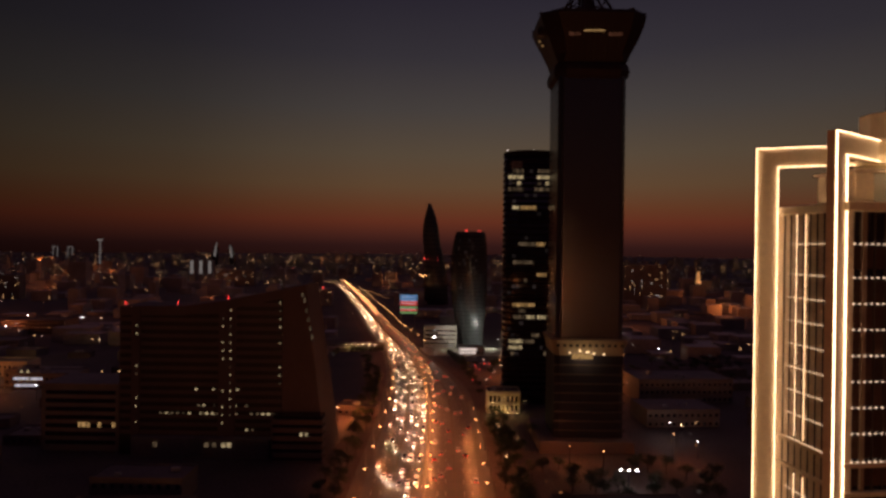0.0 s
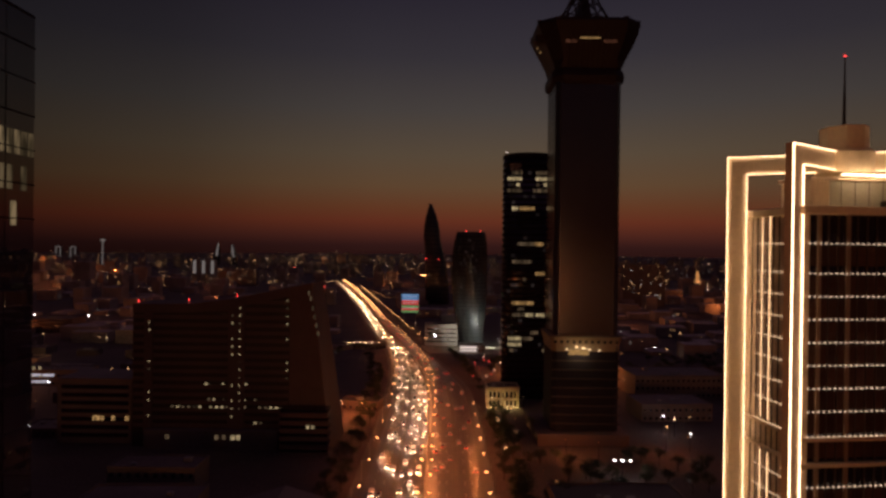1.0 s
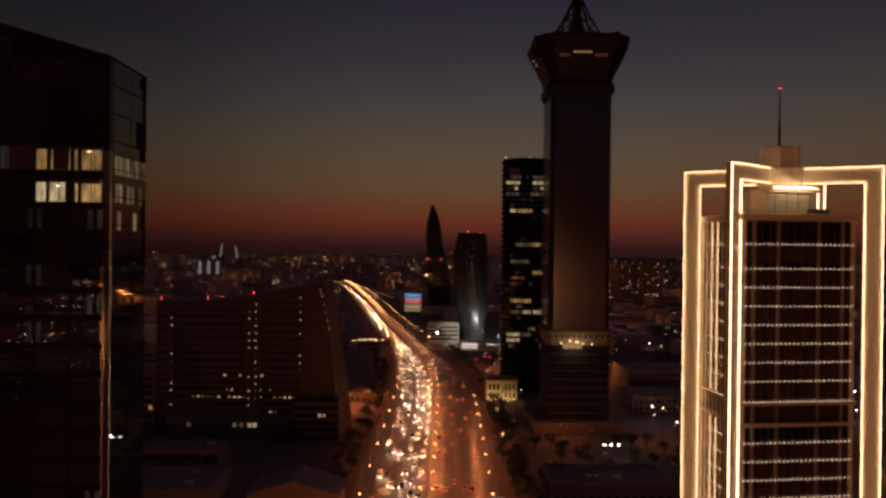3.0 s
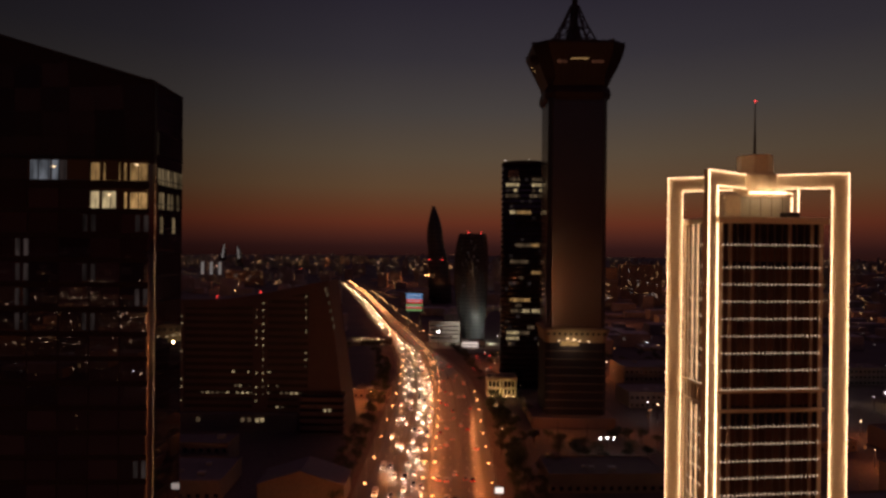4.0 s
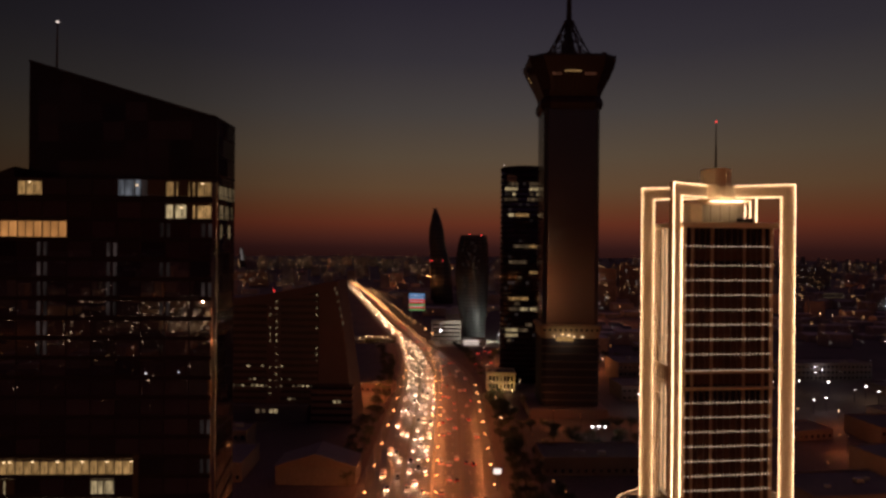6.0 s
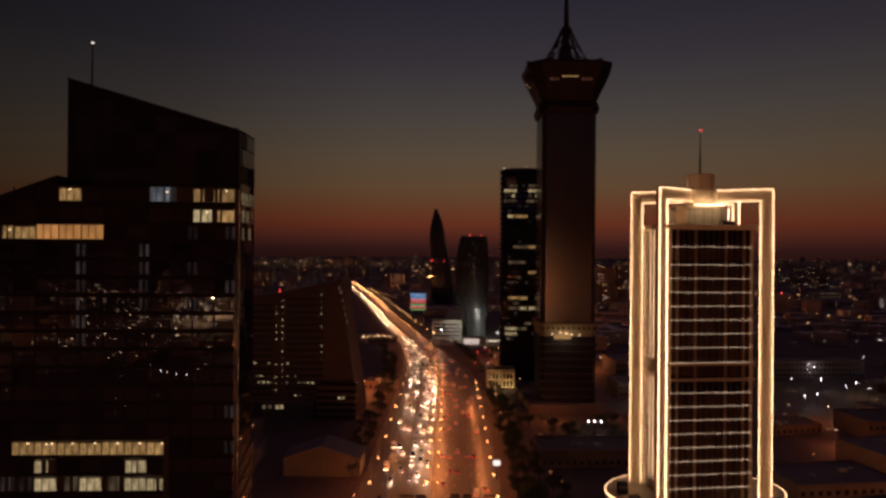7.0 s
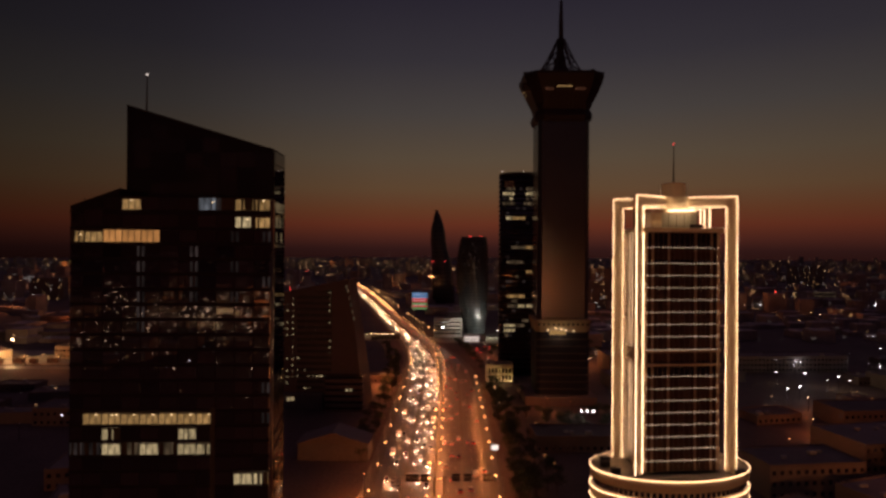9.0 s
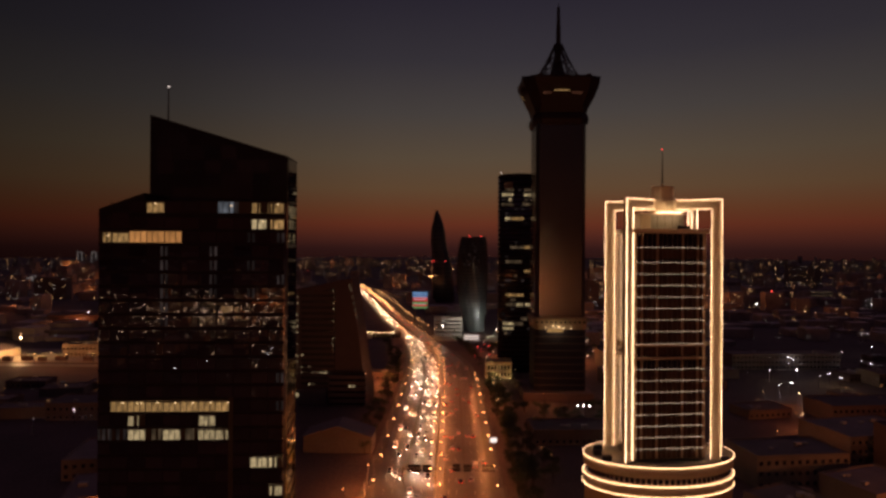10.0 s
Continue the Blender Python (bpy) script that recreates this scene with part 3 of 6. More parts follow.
    # narrow lit slots beside the stairs
    for x, ks in ((-66.8, (3, 4, 5, 6, 7, 8)), (-55.6, (3, 4, 5, 6)), (-47.0, (2, 4, 6)), (-40.2, (2, 5, 12, 14))):
        for k in ks:
            for d in (-0.55, 0.55):
                z1 = head - floor_h * k
                boxpart("slot_window", M["win_slot"], top, x + d - 0.28, x + d + 0.28, front(x) - 0.08, front(x) - 0.05, z1 - 2.6, z1 - 0.4, "dim narrow lit window")
    # spandrels between floors and upright ribs
    for k in range(33):
        z = head - floor_h * k
        bm = bmesh.new()
        a = x_left if k else -72
        box(bm, a, x_right - 0.6, -0.03, 0.12, z - 0.2 if k else z + 0.3, z + 0.46 if k != 1 else z + 0.75)
        for v in bm.verts:
            v.co.y += front(v.co.x)
        part("spandrel", bm, M["mullion"], top)
    for e in edges[1:-1]:
        boxpart("rib", M["mullion"], top, e - 0.07, e + 0.07, front(e) - 0.06, front(e) + 0.1, 0, head)
    # dark panel towards the corner, put in place of a red reflection on the glass
    boxpart("corner_recess", M["dark_metal"], top, -51.9, -50.9, front(-51.5) - 0.14, front(-51.5) + 0.05, 0, 61.5, "dark upright panel standing for a red reflection")
    # rounded mirror-like corner and the narrow end face
    bm = bmesh.new()
    pts = [(x_right - 0.85 + 0.85 * math.sin(a), 49.75 - 0.85 * math.cos(a)) for a in np.linspace(0, math.pi / 2, 9)]
    for (xa, ya), (xb, yb) in zip(pts, pts[1:]):
        lo = [bm.verts.new(p) for p in ((xa, ya, 0), (xb, yb, 0), (xb, yb, head), (xa, ya, head))]
        bm.faces.new(lo)
    bmesh.ops.remove_doubles(bm, verts=bm.verts, dist=0.001)
    corner = part("rounded_corner", bm, M["mirror_glass"], top, "rounded mirror glass corner", True)
    for k in range(36):
        z0 = k * floor_h + 0.4
        zt = min(z0 + floor_h - 0.14, 116.9)
        if zt <= z0:
            continue
        for y0, y1 in ((49.8, 53.5), (53.62, 57.3)):
            ob = boxpart("side_pane", M["black_glass"], top, -0.03, 0.03, y0 - (y0 + y1) / 2, y1 - (y0 + y1) / 2, z0, zt)
            ob.matrix_basis = pose(x_right + 0.02, (y0 + y1) / 2, 0, 0, rnd.uniform(-0.02, 0.02), rnd.uniform(-0.4, 0.4))
        boxpart("side_transom", M["mullion"], top, x_right - 0.1, x_right + 0.1, 49.7, 57.35, z0 - 0.14, z0)
    for k in range(2, 18):
        bm = bmesh.new()
        tube(bm, (x_right + 0.16, 49.9, k * floor_h + 0.3), (x_right + 0.16, 57.2, k * floor_h + 2.9), 0.11, 5)
        part("brace", bm, M["mullion"], top, "dark diagonal brace")
    for z0, bays in ((head - 2.7, (50.4, 51.3, 52.2, 53.0, 54.1, 55.0, 55.9, 56.8)), (head - 5.95, (50.4, 51.3, 53.0, 54.1, 55.9)), (head - 9.2, (51.0, 54.6))):
        for y in bays:
            boxpart("side_window", M["win_side"], top, x_right + 0.06, x_right + 0.1, y - 0.34, y + 0.34, z0, z0 + 2.2, "dim lit window")
    # mast
    bm = bmesh.new()
    tube(bm, (-69.6, 55, 125.5), (-69.5, 55, 135), 0.2, 6, 0.1)
    part("mast", bm, M["dark_metal"], top)
    bm = bmesh.new()
    ball(bm, (-69.5, 55, 135.1), 0.3)
    part("mast_lamp", bm, M["panel_white"], top, "small white lamp")
    for x, y, z in ((-80, 55, 105.3), (-77, 58, 106.4), (-74.5, 55.5, 107.3), (-40, 50.2, 117.2)):
        boxpart("roof_unit", M["dark_metal"], top, x - 0.4, x + 0.4, y - 0.4, y + 0.4, z - 0.5, z + 0.6)


M["blind"] = surface("dark_blind_fabric", (0.05, 0.042, 0.035), 0.8, scale=1.5, vary=0.3)
M["room_lamp"] = glow("room_lamp", (1.0, 0.78, 0.42), 1.6)
M["win_side"] = glow("lit_side_window", (1.0, 0.80, 0.42), 0.10, vary=0.7, scale=0.9, each=0.5)
M["mirror_glass"] = surface("mirror_glass", (0.55, 0.52, 0.48), 0.05, 1.0, scale=0.3, vary=0.2, bump=0.0)
office_tower()


# ---- tall tower with a flared crown ----
def flared_tower():
    cx, cy = 69.6, 311.0
    top = thing("flared_tower", pose(cx, cy - 3.2, 0.6) @ Matrix.Diagonal((1, 0.8, 1, 1)), "very tall dark tower with a flared crown and lattice spire", "building")
    h = 16.0

    def square(r, z, cut=2.2):
        c = min(cut, r * 0.3)
        return [(-r + c, -r, z), (r - c, -r, z), (r, -r + c, z), (r, r - c, z), (r - c, r, z), (-r + c, r, z), (-r, r - c, z), (-r, -r + c, z)]

    bm = bmesh.new()
    loft(bm, [square(h - 0.3, 0), square(h - 0.3, 178)])
    part("shaft", bm, M["tower_skin"], top, "dark glass shaft")
    for k in range(31):
        z = 52 + k * 4.05
        bm = bmesh.new()
        loft(bm, [square(h - 0.28, z), square(h, z + 0.03), square(h, z + 3.5), square(h - 0.28, z + 3.53)], False)
        part("floor_band", bm, M["tower_skin"], top)
    bm = bmesh.new()
    box(bm, -0.18, 0.18, -0.12, 0.12, 52, 176)
    rib_me = mesh(bm, "rib", M["dark_metal"])
    for x in (-h + 2.2, h - 2.2):
        share("rib", rib_me, top, pose(x, -h - 0.02, 0))
    # collar and crown
    bm = bmesh.new()
    loft(bm, [square(h + 0.2, 175.2, 4), square(h + 1.5, 176.6, 5), square(h + 2.0, 179.0, 5), square(h + 1.5, 181.6, 5), square(h + 0.4, 183.0, 4)])
    part("collar", bm, M["bronze"], top, "rounded dark collar")
    bm = bmesh.new()
    lean = lambda pts, dx: [(x + dx, y, z) for x, y, z in pts]
    loft(bm, [square(h + 0.3, 183.0), lean(square(h + 1.9, 187, 5), 0.2), lean(square(h + 5.0, 193.5, 7), 0.4), lean(square(h + 7.5, 199.4, 8), 0.1), lean(square(h + 8.9, 203.8, 8), -0.4), lean(square(h + 8.8, 205.2, 8), -0.4), lean(square(h + 4.4, 202.6, 7), 0)])
    horn_spots = [(sx * (h + 7.9) - 0.4, sy * (h - 0.5)) for sx in (-1, 1) for sy in (-1, 1)] + [(sx * (h - 0.5) + 0.7, sy * (h + 7.2)) for sx in (-1, 1) for sy in (-1, 1)]
    part("crown", bm, M["bronze"], top, "flared dark red crown")
    for hx, hy in horn_spots:
        bm = bmesh.new()
        inx, iny = hx * 0.80, hy * 0.80
        loft(bm, [[(inx - 1.6, iny - 1.6, 199), (inx + 1.6, iny - 1.6, 199), (inx + 1.6, iny + 1.6, 199), (inx - 1.6, iny + 1.6, 199)],
                  [(hx - 1.3, hy - 1.3, 205.9), (hx + 1.3, hy - 1.3, 205.9), (hx + 1.3, hy + 1.3, 205.9), (hx - 1.3, hy + 1.3, 205.9)]])
        part("crown_horn", bm, M["bronze"], top, "dark horn on the crown's rim")
    for i in range(9):
        t = -1 + 2 * (i + 0.5) / 9
        bm = bmesh.new()
        for (r0, z0), (r1, z1) in zip(((h + 0.4, 183), (h + 1.9, 187), (h + 5.0, 193.5)), ((h + 1.9, 187), (h + 5.0, 193.5), (h + 7.3, 198.8))):
            tube(bm, (t * (h - 5), -r0 - 0.1, z0), (t * (h - 4), -r1 - 0.1, z1), 0.3, 5)
        part("crown_rib", bm, M["dark_metal"], top)
    boxpart("side_balcony", M["bronze"], top, -26.2, -20, -16, -9, 195.5, 199.4, "dark balcony on the crown's flank", 0.8)
    for x0, x1, z0, z1, mm in ((-5.5, 4.0, 195.6, 196.4, "win_warm"), (-12.5, -7, 193.8, 195.4, "win_faint"), (6, 12.5, 193.8, 195.4, "win_faint")):
        yy = -h - 5.8 - (z0 - 195) * 0.40
        boxpart("crown_window", M[mm], top, x0, x1, yy - 0.5, yy, z0, z1, "faintly lit crown window")
    for x, z in ((-24.6, 193.6), (-23.2, 191.6)):
        boxpart("crown_lamp", M["win_warm"], top, x - 0.3, x + 0.3, -9.5, -8.8, z, z + 0.8)
    # lattice spire: cone of bars round a dark dome
    bm = bmesh.new()
    loft(bm, [ring(-1, 0, 202.5, 10.5, 20), ring(-1, 0, 207.5, 8.0, 20), ring(0, 0, 213, 4.0, 20), ring(0, 0, 222, 2.0, 20), ring(0, 0, 230, 1.5, 20)])
    part("dome", bm, M["dark_metal"], top, "dark dome inside the lattice")
    prof = [(17.6, 203.6), (13.6, 209.5), (9.2, 216.5), (5.6, 223.5), (2.2, 231)]
    for i in range(10):
        a, b = 2 * math.pi * i / 10, 2 * math.pi * (i + 1) / 10
        bm = bmesh.new()
        for (r0, z0), (r1, z1) in zip(prof, prof[1:]):
            tube(bm, (r0 * math.cos(a), r0 * math.sin(a), z0), (r1 * math.cos(a), r1 * math.sin(a), z1), 0.46, 5)
            tube(bm, (r0 * math.cos(a), r0 * math.sin(a), z0), (r1 * math.cos(b), r1 * math.sin(b), z1), 0.32, 4)
        part("lattice_bar", bm, M["dark_metal"], top)
    for r, z in prof[1:-1]:
        bm = bmesh.new()
        pts = ring(0, 0, z, r, 24)
        for p, q in zip(pts, pts[1:] + pts[:1]):
            tube(bm, p, q, 0.32, 5)
        part("lattice_hoop", bm, M["dark_metal"], top)
    bm = bmesh.new()
    tube(bm, (0, 0, 228), (0, 0, 243), 1.7, 10, 1.4)
    tube(bm, (0, 0, 243), (0, 0, 255.5), 1.3, 10, 0.9)
    tube(bm, (0, 0, 255.5), (0, 0, 258), 0.4, 6, 0.2)
    part("spire", bm, M["dark_metal"], top, "dark spire mast")
    # ledge with round holes, podium
    bm = bmesh.new()
    loft(bm, [square(h + 0.3, 44), square(h + 0.6, 45), square(h + 0.9, 47.4), square(h + 2.0, 50.4), square(h + 2.0, 51.6), square(h, 52)])
    part("ledge", bm, M["cornice"], top, "pale concrete ledge pierced by round openings")
    for i in range(11):
        bm = bmesh.new()
        x = -15 + i * 3.0
        loft(bm, [[(x + 0.85 * math.cos(a), -h - 1.75, 48.9 + 0.85 * math.sin(a)) for a in np.linspace(0, 2 * math.pi, 12, endpoint=False)],
                  [(x + 0.85 * math.cos(a), -h - 1.0, 48.9 + 0.85 * math.sin(a)) for a in np.linspace(0, 2 * math.pi, 12, endpoint=False)]])
        bmesh.ops.recalc_face_normals(bm, faces=bm.faces)
        part("ledge_opening", bm, M["tyre"], top, "dark round opening")
    bm = bmesh.new()
    loft(bm, [square(h + 0.4, 0), square(h + 0.4, 44)])
    part("base_block", bm, M["mullion"], top, "dark lower storeys")
    for k in range(9):
        boxpart("base_band", M["dark_metal"], top, -h - 0.6, h + 0.6, -h - 1.3, -h - 1.0, 4 + k * 4.4, 4.7 + k * 4.4)
    boxpart("base_light", M["win_warm"], top, -8.5, 1.5, -h - 1.2, -h - 1.02, 42.4, 45.0, "lit work floor")
    for x, w, z in ((-5.5, 1.2, 46.2), (-2.2, 1.8, 45.6), (1.2, 1.0, 44.9), (6.0, 0.8, 44.6), (-10, 0.8, 45.1)):
        boxpart("work_light", M["room_lamp"], top, x, x + w, -h - 2.3, -h - 2.0, z, z + 0.7)
    d = bpy.data.lights.new("work_light", "POINT")
    d.energy, d.color, d.shadow_soft_size = 1300, (1.0, 0.78, 0.38), 0.5
    new("work_light", d).location = (cx - 3, cy - h - 5.5, 43.5)
    boxpart("podium_wing", M["brown_stone"], top, -24, 20, -24, 24, -0.6, 5.0, "dark unfinished podium wing", 0.3)


M["win_faint"] = glow("lit_window_faint", (1.0, 0.40, 0.22), 0.045, vary=0.5, scale=0.5)
flared_tower()


# ---- slim office slab with lit strips of windows ----
def slim_tower():
    top = thing("slim_office_slab", pose(53.5, 385, 0.45), "slim dark office tower with rows of lit windows", "building")
    w, d, crest = 17.0, 9.0, 154.5

    def plan(r, z, lift=0.0):
        pts = []
        for i in range(28):
            a = 2 * math.pi * i / 28
            c, s = math.cos(a), math.sin(a)
            x, y = w * math.copysign(abs(c) ** 0.45, c) * r, d * math.copysign(abs(s) ** 0.45, s) * r
            pts.append((x, y, z + lift * (1 - (x / w) ** 2)))
        return pts

    bm = bmesh.new()
    loft(bm, [plan(0.99, 0), plan(0.99, 151)])
    part("body", bm, M["dark_glass"], top, "dark glazed body", True)
    bm = bmesh.new()
    loft(bm, [plan(1.0, 151), plan(1.0, 153.2, 1.2), plan(0.96, 153.3, 1.2)])
    part("roof_rim", bm, M["mullion"], top, "curved roof rim")
    for k in range(40):
        z = 6 + k * 3.7
        if z > 148:
            break
        bm = bmesh.new()
        loft(bm, [plan(0.985, z - 0.2), plan(1.0, z), plan(1.0, z + 1.5), plan(0.985, z + 1.7)], False)
        part("floor_band", bm, M["mullion"], top)
    strips = [  # left and right ends, floor, light
        (-12.5, -5.6, 36, "win_dim"), (3.0, 9.9, 36, "win_dim"),
        (-14.9, -5.9, 35, "win_white"), (2.3, 11.6, 35, "win_white"),
        (-9.4, -7.0, 34, "win_white"), (3.0, 5.8, 34, "win_dim"), (7.5, 11.6, 34, "win_white"),
        (-15.2, -5.6, 33, "win_dim"), (1.3, 9.9, 33, "win_dim"),
        (-12.1, -8.3, 30, "win_white"), (-7.3, 2.3, 30, "win_warm"),
        (-8.3, 2.3, 24, "win_dim"), (2.3, 8.2, 24, "win_warm"),
        (-11.4, 1.3, 21, "win_dim"),
        (3.0, 9.2, 19, "win_warm"),
        (-11.4, 2.3, 14, "win_warm"),
        (-8.0, -3.2, 13, "win_dim"),
        (-10.8, -3.9, 12, "win_dim"), (-3.2, 2.3, 12, "win_white"), (3.7, 9.2, 12, "win_white"),
        (-13.5, -4.6, 8, "win_white"), (-3.9, 2.3, 8, "win_dim"),
        (-13.5, -5.2, 7, "win_white"),
    ]
    extra = random.Random(19)
    taken = {(k, int(x // 2.5)) for a, b, k, mm in strips for x in np.arange(a - 2.5, b + 2.5, 1.0)}
    for i in range(46):
        k, x = extra.randrange(5, 37), -14.6 + 2.5 * extra.randrange(12)
        if (k, int(x // 2.5)) in taken:
            continue
        taken.add((k, int(x // 2.5)))
        strips.append((x, x + 2.2, k, extra.choice(("win_slot", "win_slot", "win_dim"))))
    for a, b, k, mm in strips:
        z = 6 + min(k, 38) * 3.7 + 1.15
        x = a
        while x < b - 0.5:
            e = min(x + 2.4, b)
            yy = -d * 1.0 - 0.03
            boxpart("lit_window", M[mm], top, x, e - 0.2, yy, yy + 0.1, z, z + 2.2, "lit window")
            x = e
    for x in np.arange(-15, 15.1, 2.5):
        boxpart("mullion", M["mullion"], top, x - 0.09, x + 0.09, -d - 0.12, -d + 0.3, 4, 150)
    boxpart("roof_opening", M["win_sky"], top, -13.5, -6.5, -d - 0.05, -d + 0.05, 142.5, 147.5, "pale reflective crown panel")
    for x in (-15, 1.5):
        bm = bmesh.new()
        ball(bm, (x, -3, 155.2), 0.55)
        part("roof_lamp", bm, M["panel_white"], top)


M["win_sky"] = surface("pale_reflective_panel", (0.35, 0.34, 0.33), 0.25, 0.8, scale=0.3)
slim_tower()


# ---- leaf-shaped tower and its rounded neighbour ----
def leaf_tower():
    top = thing("leaf_tower", pose(-24, 1010, 0), "tall curved leaf-shaped glass tower with a pointed top", "building")
    sides = [(0, -12, 31), (35, -11, 29), (65, -10.8, 25.8), (85, -11.3, 20.5), (96, -11.9, 17.2), (111, -13.6, 14.6), (122, -13.4, 13.6), (132, -12.6, 11.8), (140, -11.3, 9.8), (147, -9.7, 7.8), (154, -8.2, 5.2), (159, -6.9, 3.2), (164, -5.4, 0.8), (166, -4.6, -0.2)]
    prof = [(z, (b - a) / 2, (a + b) / 2) for z, a, b in sides]
    bm = bmesh.new()
    loft(bm, [[(cx + r * math.cos(a), 0.7 * r * math.sin(a), z) for a in np.linspace(0, 2 * math.pi, 24, endpoint=False)] for z, r, cx in prof])
    part("body", bm, M["grey_glass"], top, "dark curved glass body", True)
    for z in np.arange(8, 150, 7.5):
        r = float(np.interp(z, [p[0] for p in prof], [p[1] for p in prof])) + 0.15
        cx = float(np.interp(z, [p[0] for p in prof], [p[2] for p in prof]))
        bm = bmesh.new()
        rr = [[(cx + q * math.cos(a), 0.7 * q * math.sin(a), z + dz) for a in np.linspace(0, 2 * math.pi, 24, endpoint=False)] for q, dz in ((r - 0.3, 0), (r, 0), (r, 0.9), (r - 0.3, 0.9))]
        loft(bm, rr, False)
        part("floor_band", bm, M["mullion"], top)
    boxpart("crown_bar", M["dark_metal"], top, -6.5, 0.5, -1, 1, 165.4, 166.8)
    for x, z in ((-10, 75), (-7.5, 75), (12.5, 75), (-15, 48), (-12, 47), (-9, 48)):
        bm = bmesh.new()
        ball(bm, (x, -16, z), 0.9)
        part("facade_lamp", bm, M["red_lamp"] if z > 60 else M["sodium"], top)


def round_tower():
    top = thing("rounded_tower", pose(24, 600, 0), "rounded dark glass tower narrowing to its foot", "building")
    prof = [(0, 11.5, 3), (12, 12.5, 2), (30, 15.5, 1), (50, 17.2, 0.2), (70, 17.8, 0), (88, 17.2, 0.2), (100, 15.8, 0.8), (107, 14.5, 1.2), (110.3, 13.6, 1.4)]
    bm = bmesh.new()
    loft(bm, [[(cx + r * math.cos(a), 0.75 * r * math.sin(a), z) for a in np.linspace(0, 2 * math.pi, 28, endpoint=False)] for z, r, cx in prof])
    part("body", bm, M["grey_glass"], top, "dark faceted glass body")
    for i in range(14):
        a = 2 * math.pi * i / 14
        for tw in (0.5, -0.5):
            bm = bmesh.new()
            for (z0, r0, c0), (z1, r1, c1) in zip(prof, prof[1:]):
                a0, a1 = a + tw * z0 / 60, a + tw * z1 / 60
                tube(bm, (c0 + (r0 + 0.1) * math.cos(a0), 0.75 * (r0 + 0.1) * math.sin(a0), z0), (c1 + (r1 + 0.1) * math.cos(a1), 0.75 * (r1 + 0.1) * math.sin(a1), z1), 0.3, 4)
            part("diagonal_rib", bm, M["dark_metal"], top)
    for z in np.arange(6, 106, 3.8):
        r = float(np.interp(z, [p[0] for p in prof], [p[1] for p in prof])) + 0.12
        cx = float(np.interp(z, [p[0] for p in prof], [p[2] for p in prof]))
        bm = bmesh.new()
        loft(bm, [[(cx + q * math.cos(a), 0.75 * q * math.sin(a), z + dz) for a in np.linspace(0, 2 * math.pi, 28, endpoint=False)] for q, dz in ((r - 0.3, 0), (r, 0), (r, 0.8), (r - 0.3, 0.8))], False)
        part("floor_band", bm, M["mullion"], top)
    for x, z in ((-3, 111), (9.5, 110.6)):
        bm = bmesh.new()
        ball(bm, (x, -6, z), 0.8)
        part("roof_lamp", bm, M["red_lamp"], top, "red obstruction lamp")
    rnd = random.Random(3)
    for i in range(64):
        z = 20 + (i % 22) * 3.8 + 1.1
        x = rnd.uniform(-11, 12) if i > 15 else 6 - i * 0.35
        r = float(np.interp(z, [p[0] for p in prof], [p[1] for p in prof]))
        y = -0.75 * math.sqrt(max(r * r - x * x, 1)) - 0.4
        boxpart("lit_window", M["win_dim"] if i < 16 else M["win_slot"], top, x - 0.7, x + 0.7, y, y + 0.3, z, z + 1.4)


leaf_tower()
round_tower()


